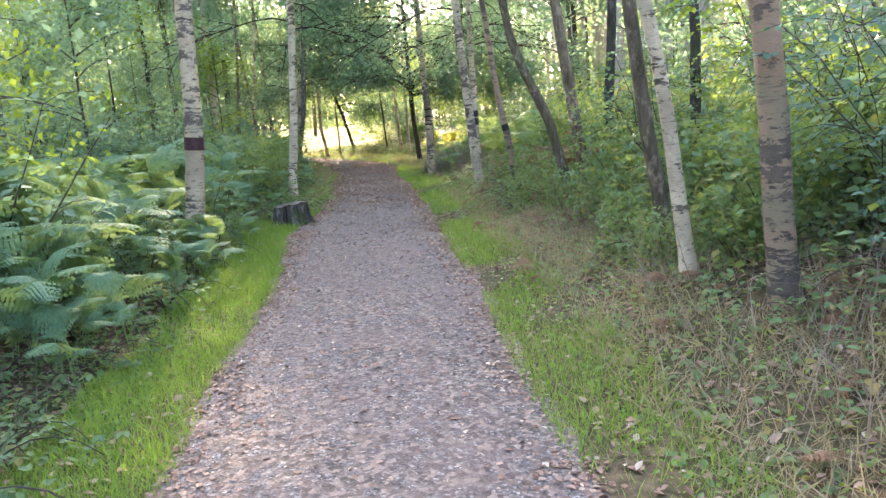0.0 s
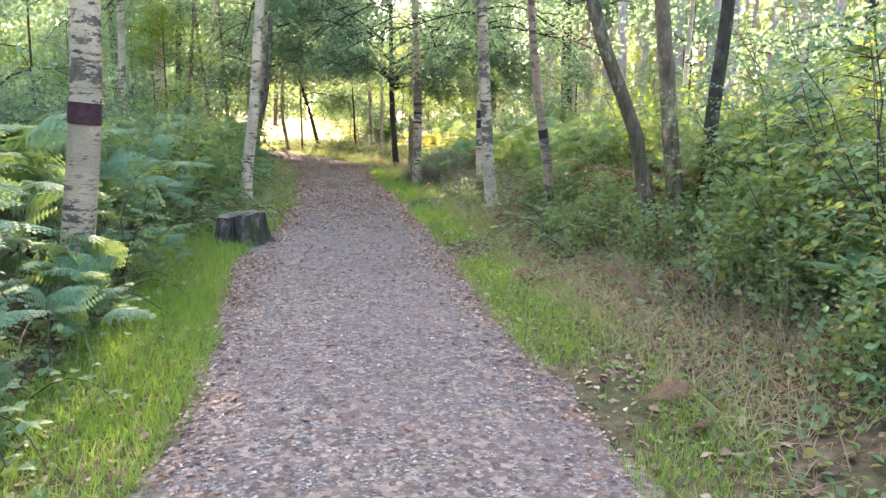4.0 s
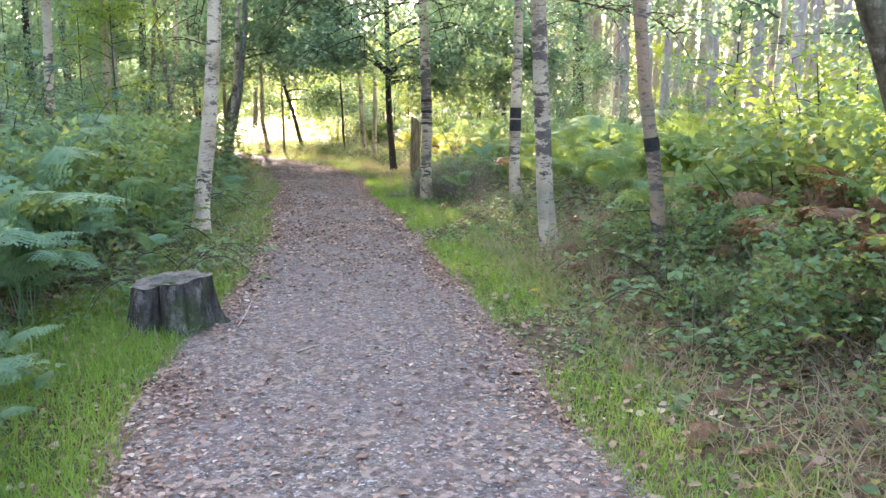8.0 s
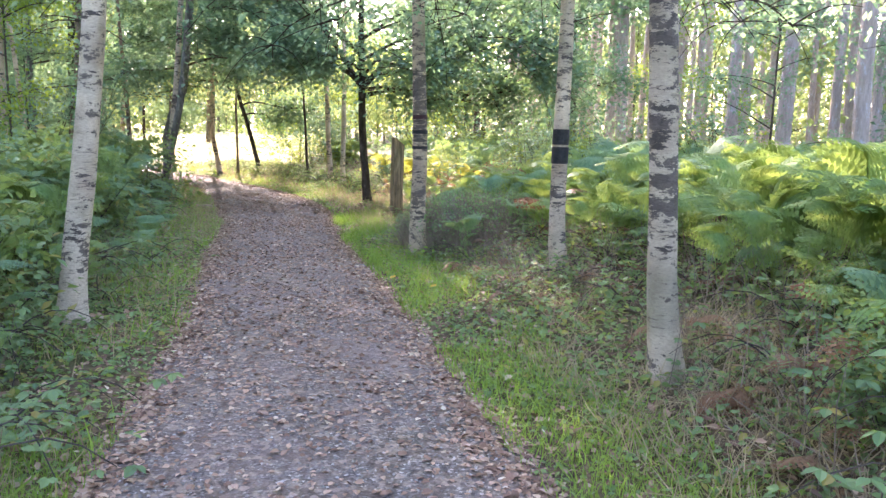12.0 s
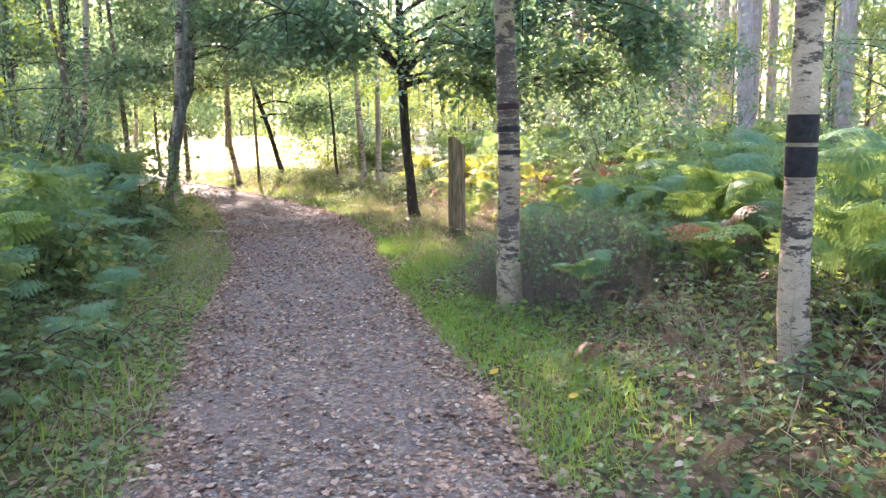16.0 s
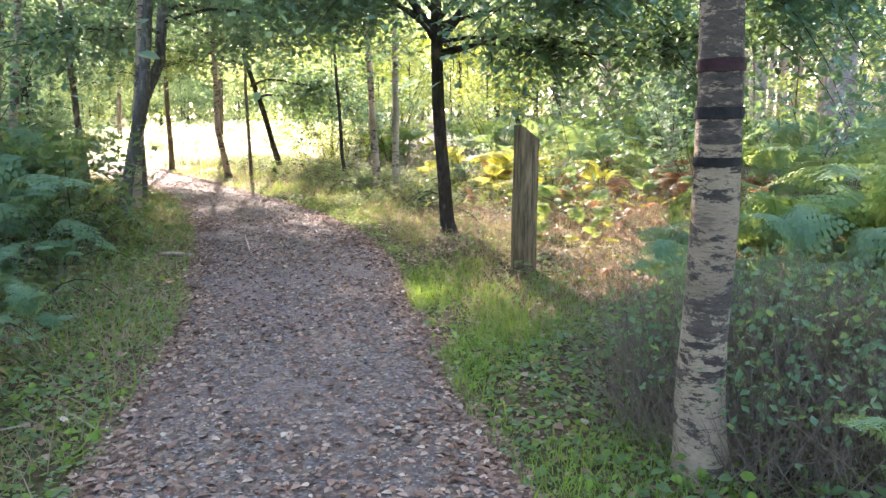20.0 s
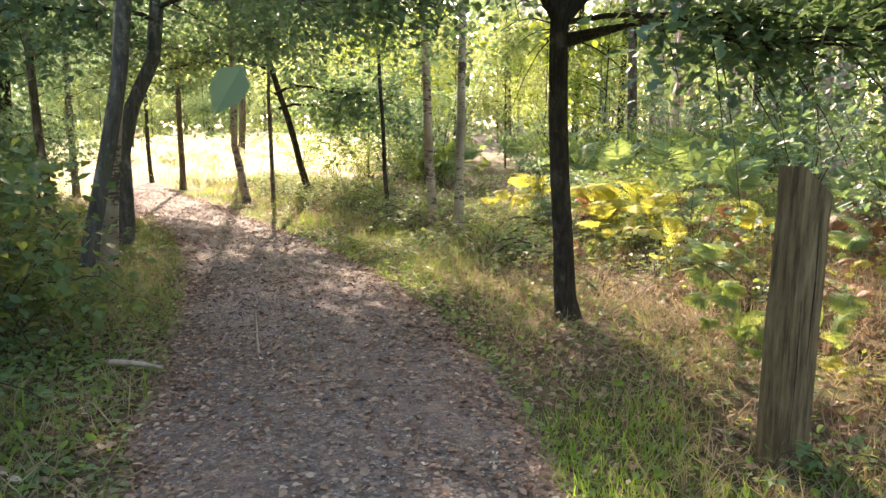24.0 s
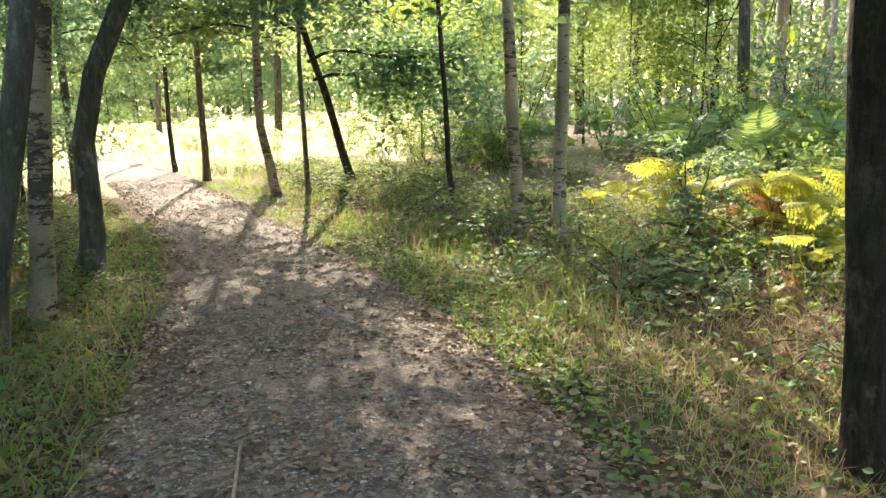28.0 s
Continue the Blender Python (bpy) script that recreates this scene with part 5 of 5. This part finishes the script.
tagged(new("leaf_litter", mesh_np("leaf_litter", *scatter(LEAF_V * (1.1, 1, 1.5), LEAF_F, lp, g3.uniform(0, 6.3, n), g3.normal(0, 0.22, n), g3.normal(0, 0.22, n), g3.uniform(0.024, 0.054, n) * np.where(lp[:, 1] < 13, 0.82, 1.0)), M_LITTER)),
       "brown and tan fallen leaves on the path", "leaf litter", kind="stuff")
y = g3.uniform(0, 36, 18000)
u = g3.uniform(-0.9, 0.9, 18000)
tagged(new("gravel_chips", mesh_np("gravel_chips", *scatter(CHIP_V, CHIP_F, np.stack([path_x(y) + u * half_width(y), y, 0.019 - 0.03 * np.abs(u * 0.87) ** 3], -1), g3.uniform(0, 6.3, 18000), g3.normal(0, 0.2, 18000), g3.normal(0, 0.2, 18000), g3.uniform(0.01, 0.028, 18000)), M_STONE)),
       "loose grey stone chips on the path", "gravel", kind="stuff")

lone = [mesh_np("fallen_leaf", *scatter(LITTER_V, LITTER_F, np.zeros((1, 3)), 0.0, 0.06 * k, 0.05, 1.0), M_LITTER) for k in range(3)]
lp = litter(3000, g3)
lp = lp[(lp[:, 1] > 2.5) & (lp[:, 1] < 27)][:300]
for i, p in enumerate(lp):
    s = g3.uniform(0.04, 0.075)
    ob = part("fallen_leaf", lone[i % 3], path, m=pose(p[0], p[1], p[2] + 0.004, g3.uniform(-8, 8), g3.uniform(-8, 8), g3.uniform(0, 360)) @ Matrix.Diagonal((s, s, s, 1)))

# ---- stump, post, sticks, boughs ----
M_STUMPBARK = bark_mat("stump_bark", (0.022, 0.019, 0.016), (0.15, 0.13, 0.105), 5.0, 0.7, 1.4)
M_MOSS = plain_mat("moss", (0.03, 0.035, 0.012), (0.11, 0.13, 0.035), 40, 0.95, 1.0)
M_CUTWOOD = plain_mat("cut_wood", (0.06, 0.05, 0.036), (0.19, 0.165, 0.125), 16, 0.9, 0.6)
M_POST = plain_mat("weathered_timber", (0.055, 0.042, 0.02), (0.28, 0.2, 0.105), 7, 0.95, 1.0, (5, 5, 0.6))
M_STICK = plain_mat("bare_stick", (0.2, 0.15, 0.1), (0.45, 0.36, 0.27), 15)
M_YELLOW = litter_mat("yellow_leaf", [(0.0, (0.55, 0.38, 0.04)), (1.0, (0.7, 0.4, 0.05))])


def tree_stump(x, y):
    z = float(ground_z(x, y))
    t = thing("tree_stump", pose(x, y, z), "mossy cut tree stump with a cracked grey top beside the path", "stump")
    N = 120
    th = np.linspace(0, 2 * np.pi, N, endpoint=False)
    lobes = 1 + 0.07 * np.sin(5 * th + 1) + 0.05 * np.sin(8 * th) + 0.03 * np.sin(13 * th + 2)
    for a0, w0, depth in ((4.45, 0.05, 0.2), (5.2, 0.04, 0.12), (3.7, 0.05, 0.14), (0.3, 0.05, 0.16), (1.4, 0.06, 0.18), (2.5, 0.04, 0.12), (5.75, 0.035, 0.1), (4.95, 0.03, 0.08)):
        off = np.angle(np.exp(1j * (th - a0)))
        lobes = lobes - depth * np.exp(-(off / w0) ** 2)
    hs = np.array([-0.12, 0.0, 0.04, 0.1, 0.18, 0.26, 0.325])
    rs = np.array([0.40, 0.345, 0.31, 0.285, 0.27, 0.26, 0.252])
    top = 0.325 + 0.022 * np.cos(th - 0.4) + 0.008 * np.sin(7 * th) + 0.03 * (np.cos(th + 1.1) > 0.2) * (np.cos(th + 1.1) - 0.2)
    V = []
    for i, (h, r) in enumerate(zip(hs, rs)):
        amount = np.interp(h, [0, 0.33], [1.7, 0.8])
        rr = r * (1 + (lobes - 1) * amount)
        zz = np.full_like(th, h) if i < 6 else top
        V.append(np.stack([rr * np.cos(th), rr * np.sin(th), zz], -1))
    V = np.concatenate(V)
    i, j = np.meshgrid(np.arange(6), np.arange(N), indexing="ij")
    F = np.stack([i * N + j, i * N + (j + 1) % N, (i + 1) * N + (j + 1) % N, (i + 1) * N + j], -1).reshape(-1, 4)
    part("bark", mesh_np("bark", V, F, M_STUMPBARK, True), t, "dark mossy bark with upright splits")
    rings = np.linspace(0, 1, 12)
    V = []
    for q in rings:
        rr = 0.252 * (1 + (lobes - 1) * 0.8) * q * 1.012
        xx, yy = rr * np.cos(th), rr * np.sin(th)
        crack = 0.07 * np.exp(-((yy - 0.25 * xx - 0.02) / 0.018) ** 2) * (xx > -0.1) + 0.05 * np.exp(-((xx + 0.4 * yy + 0.03) / 0.015) ** 2) * (yy < 0.05)
        hollow = 0.05 * smooth01((0.62 + 0.12 * np.sin(3 * th + 1) - q) / 0.16)
        V.append(np.stack([xx, yy, 0.325 + (top - 0.325) * q + 0.006 - hollow - crack * (q < 0.97)], -1))
    V = np.concatenate(V)
    i, j = np.meshgrid(np.arange(11), np.arange(N), indexing="ij")
    F = np.stack([i * N + j, i * N + (j + 1) % N, (i + 1) * N + (j + 1) % N, (i + 1) * N + j], -1).reshape(-1, 4)
    part("cut_face", mesh_np("cut_face", V, F, M_CUTWOOD), t, "grey weathered cut face with cracks")

    V = [np.stack([0.15 * q * (1 + 0.2 * np.sin(3 * th + 1)) * np.cos(th) - 0.02, 0.15 * q * (1 + 0.2 * np.sin(3 * th + 1)) * np.sin(th) + 0.01,
                   np.full_like(th, 0.3) - 0.035 * q ** 2 + 0.012 * np.sin(5 * th + 9 * q)], -1) for q in rings]
    part("moss_patch", mesh_np("moss_patch", np.concatenate(V), F, M_MOSS, True), t, "green moss in the hollow top")


tree_stump(-1.2, 12.2)


def timber_post(x, y):
    z = float(ground_z(x, y))
    t = thing("wooden_post", pose(x, y, z - 0.03, 0, 1.0, 14), "weathered square timber post with a slanted top", "post")
    bm = bmesh.new()
    w, d = 0.092, 0.075
    g = np.random.default_rng(5)
    levels = [-0.3, 0.0, 0.3, 0.6, 0.9, 1.15, 1.29]
    rows = []
    for h in levels:
        ring = []
        for sx, sy in ((-1, -1), (1, -1), (1, 1), (-1, 1)):
            hz = h if h < 1.25 else h + (0.1 if sx < 0 else -0.03)
            ring.append(bm.verts.new((sx * w + g.normal(0, 0.003), sy * d + g.normal(0, 0.003), hz)))
        rows.append(ring)
    for a, b in zip(rows, rows[1:]):
        for k in range(4):
            bm.faces.new((a[k], a[(k + 1) % 4], b[(k + 1) % 4], b[k]))
    bm.faces.new(rows[-1])
    bmesh.ops.bevel(bm, geom=[e for e in bm.edges], offset=0.008, segments=2, affect="EDGES")
    me = bpy.data.meshes.new("timber")
    bm.to_mesh(me)
    bm.free()
    me.materials.append(M_POST)
    part("timber", me, t)
    for k, (sx, h0, h1) in enumerate(((0.02, 0.5, 1.25), (-0.045, 0.15, 0.8))):
        v, f = tube([(sx, -d - 0.001, h0), (sx + 0.006, -d - 0.001, (h0 + h1) / 2), (sx, -d - 0.001, h1)], [0.001, 0.004, 0.001], 5)
        part("crack", mesh_np("crack", v, f, M_DARKBARK), t, "dark drying crack")


timber_post(2.09, 23.22)


def stick(points, r, label):
    P = np.array(points, float)
    z0 = P[0].copy()
    t = tagged(new("stick", mesh_np("stick", *tube(P - z0, np.linspace(r, r * 0.6, len(P)), 6, 0.2, 1), M_STICK, True)), label, "stick")
    t.matrix_basis = Matrix.Translation(z0)


stick([(-0.43, 25.34, 0.03), (-0.49, 25.95, 0.032), (-0.555, 26.58, 0.028)], 0.012, "straight bare stick lying on the path")
stick([(-0.75, 12.0, 0.028), (-0.72, 12.3, 0.03), (-0.7, 12.75, 0.026)], 0.006, "thin pale twig lying on the path")
stick([(-0.35, 11.35, 0.028), (-0.25, 11.45, 0.03), (-0.2, 11.48, 0.028)], 0.007, "short dark twig on the path")
stick([(2.05, 25.7, 0.06), (2.5, 25.9, 0.22), (2.75, 26.0, 0.34)], 0.009, "broken branch leaning by a dark trunk")
stick([(-1.35, 25.2, 0.06), (-1.15, 25.1, 0.07), (-1.0, 25.05, 0.055)], 0.022, "short grey log at the path edge")
stick([(-2.2, 19.3, 0.1), (-1.6, 19.9, 0.2), (-1.15, 20.4, 0.1)], 0.006, "long dry stem bent over the verge")

g4 = np.random.default_rng(55)
for x, y in ((1.42, 17.2), (1.12, 17.75), (1.3, 19.1), (0.9, 9.2), (-1.25, 7.3), (1.5, 12.6)):
    v, f = scatter(LITTER_V, LITTER_F, np.zeros((1, 3)), g4.uniform(0, 6), 0.2, 0.2, 0.075)
    ob = tagged(new("yellow_leaf", mesh_np("yellow_leaf", v, f, M_YELLOW)), "single bright yellow fallen leaf on grass", "leaf")
    ob.matrix_basis = pose(x, y, float(ground_z(x, y)) + 0.05)


def bough(owner, start, az, length, rise, droop, leaves, seed, leaf=0.085, tv=OAK_V, tf=OAK_F, spread=0.13, thick=0.026, mat=M_OAKLEAF):
    """A low bough with twigs and leaves under a tree that stands upright."""
    g = np.random.default_rng(seed)
    line = limb_line(start, radians(az), length, rise, droop, g, 9)
    line[1:, 2] += 0.035 * length * np.sin(np.linspace(0.6, 7.5, 8) + g.uniform(0, 2)) * np.linspace(0.5, 1, 8)
    line[1:, 1] += 0.03 * length * np.sin(np.linspace(0.3, 6.0, 8) + g.uniform(0, 6))
    wood = [tube(line, thick * np.linspace(1, 0.0, 9) ** 0.8 + 0.005, 7, 0.1, seed)]
    spots_ = [line[3:]]
    for _ in range(18):
        k = g.integers(2, 9)
        tw = limb_line(line[k], radians(az) + g.normal(0, 1.0), length * g.uniform(0.15, 0.42), g.uniform(-0.25, 0.75), g.uniform(0, 0.9), g, 5)
        wood.append(tube(tw, np.linspace(0.009, 0.003, 5), 4))
        spots_.append(tw[1:])
    spots_ = np.concatenate(spots_)
    pos = spots_[g.integers(0, len(spots_), leaves)] + g.normal(0, spread, (leaves, 3)) * (1, 1, 1.1)
    b = part("bough", mesh_np("bough", *join(wood), M_DARKBARK, True), owner)
    part("foliage", mesh_np("foliage", *scatter(tv, tf, pos, g.uniform(0, 6.3, leaves), g.normal(-0.25, 0.4, leaves), g.normal(0, 0.4, leaves), leaf * g.uniform(0.7, 1.25, leaves)), mat), b)


for k, (z, az, ln, rise, droop, lv, thick) in enumerate(((2.15, -18, 4.0, 0.16, 0.16, 2600, 0.034), (2.6, -75, 2.8, 0.3, 0.4, 2000, 0.026), (2.9, -40, 3.4, 0.25, 0.35, 2600, 0.026),
                                                         (2.3, 165, 2.4, 1.5, 0.2, 1200, 0.05), (2.35, -12, 3.0, 1.05, 0.3, 2000, 0.055), (2.5, -8, 4.6, 0.2, 0.22, 3000, 0.03),
                                                         (2.9, -22, 4.4, 0.42, 0.25, 3000, 0.026), (3.3, -2, 4.4, 0.6, 0.25, 3000, 0.026), (3.3, -48, 4.0, 0.2, 0.3, 2600, 0.026), (2.2, -32, 2.2, 0.06, 0.14, 800, 0.018), (2.3, -14, 2.8, 0.05, 0.16, 900, 0.018))):
    bough(black_tree, (-0.13, 0, z), az, ln, rise, droop, lv, 200 + k, 0.1, thick=thick)
for k, (z, az, ln, rise, droop, lv) in enumerate(((4.3, 150, 3.0, 0.35, 0.3, 1500), (4.6, 185, 3.2, 0.3, 0.3, 1600), (5.0, 215, 3.2, 0.3, 0.3, 1600), (4.4, 120, 2.6, 0.3, 0.3, 1300), (2.3, 195, 2.6, 0.7, 0.2, 1300), (2.6, 235, 2.6, 0.35, 0.25, 1300), (2.9, 160, 3.0, 0.8, 0.3, 1500), (2.5, 180, 1.8, 0.5, 0.3, 900))):
    bough(black_tree, (-0.13, 0, z), az, ln, rise, droop, int(lv * 1.4), 210 + k, 0.085, LEAF_V, LEAF_F)
for k, (z, az, ln, rise, droop, lv) in enumerate(((1.8, 5, 2.6, 0.15, 0.3, 1800), (2.1, -40, 2.8, 0.2, 0.3, 1800), (2.6, 170, 3.2, 0.4, 0.3, 1700), (2.9, 215, 3.0, 0.6, 0.25, 1700),
                                                  (3.2, -80, 3.0, 0.15, 0.3, 1300), (3.6, 20, 3.4, 0.7, 0.3, 2000), (3.9, 190, 3.4, 0.7, 0.3, 2000), (4.3, -110, 3.2, 0.15, 0.3, 1500))):
    bough(lean_tree, (-0.1 - 0.3 * z, 0, z), az, ln, rise, droop, int(lv * 1.3), 220 + k, 0.105, LEAF_V, LEAF_F, 0.22)
for k, (z, az, ln, rise, droop, lv) in enumerate(((3.0, -20, 3.2, 0.2, 0.25, 1800), (3.4, -70, 3.0, 0.2, 0.25, 1800), (3.2, 30, 3.2, 0.2, 0.25, 1800), (2.8, -120, 2.6, 0.15, 0.3, 1500))):
    bough(bent_tree, (0.6, 0, z), az, ln, rise, droop, int(lv * 1.3), 240 + k, 0.095, LEAF_V, LEAF_F, 0.2)

bough(banded_birch, (0, 0, 2.75), -12, 1.9, 0.1, 0.35, 170, 260, 0.075, LEAF_V, LEAF_F, 0.07, 0.012, M_LEAF)
bough(banded_birch, (0, 0, 3.1), 15, 2.2, 0.15, 0.45, 220, 261, 0.075, LEAF_V, LEAF_F, 0.07, 0.012, M_LEAF)
bough(black_tree, (-0.13, 0, 2.3), 70, 1.6, 0.1, 0.1, 90, 262, 0.09, LEAF_V, LEAF_F, 0.1, 0.014, M_SUNPAINTLEAF)

for k, (owner, x0, z, az, ln, lv) in enumerate((
        (lean_birch, 0.28, 3.1, 100, 2.2, 500), (lean_birch, 0.28, 3.4, 20, 2.4, 600), (lean_birch, 0.3, 3.6, 190, 2.4, 600), (lean_birch, 0.3, 3.9, 60, 2.6, 700),
        (patched_birch, -0.2, 3.2, 160, 2.0, 450), (patched_birch, -0.2, 3.5, 80, 2.3, 600), (patched_birch, -0.2, 3.8, 20, 2.4, 600),
        (banded_birch, -0.05, 3.0, 165, 2.0, 420), (banded_birch, -0.05, 3.4, 100, 2.2, 600), (banded_birch, -0.05, 3.6, 40, 2.4, 600), (banded_birch, -0.05, 3.9, 200, 2.4, 600),
        (stout_birch, -0.06, 3.2, 150, 2.0, 450), (stout_birch, -0.06, 3.5, 70, 2.2, 600), (stout_birch, -0.06, 3.7, 10, 2.2, 500), (stout_birch, -0.06, 4.0, 110, 2.5, 700))):
    bough(owner, (x0, 0, z), az, ln, 0.15, 0.5, lv, 300 + k, 0.065, LEAF_V, LEAF_F, 0.2, 0.012, M_LEAF)

# hanging leaves with the backlight painted into their colour
for k, (owner, z, az, ln) in enumerate(((edge_tree, 2.7, 200, 2.0), (edge_tree, 3.2, 20, 2.4), (edge_tree, 3.5, 110, 2.4), (bend_tree, 2.5, 190, 2.2), (bend_tree, 3.0, 30, 2.4), (bend_tree, 3.4, 280, 2.2))):
    bough(owner, (-0.12, 0, z), az, ln, 0.2, 0.35, 520, 270 + k, 0.11, LEAF_V, LEAF_F, 0.16, 0.016, M_BACKLITLEAF)

# ivy round the foot of the banded birch
n = 420
a, h = g4.uniform(0, 6.3, n), g4.random(n) ** 1.6 * 0.55
pos = np.stack([-1.96 + (0.13 + 0.14 * g4.random(n) * (1 - h)) * np.cos(a), 8.7 + (0.13 + 0.14 * g4.random(n) * (1 - h)) * np.sin(a), float(ground_z(-1.96, 8.7)) + h], -1)
tagged(new("ivy", mesh_np("ivy", *scatter(LEAF_V, LEAF_F, pos, a - 1.57, g4.normal(-0.9, 0.4, n), g4.normal(0, 0.4, n), g4.uniform(0.04, 0.075, n)), M_OAKLEAF)), "dark ivy climbing the foot of a birch", "ivy", kind="stuff")
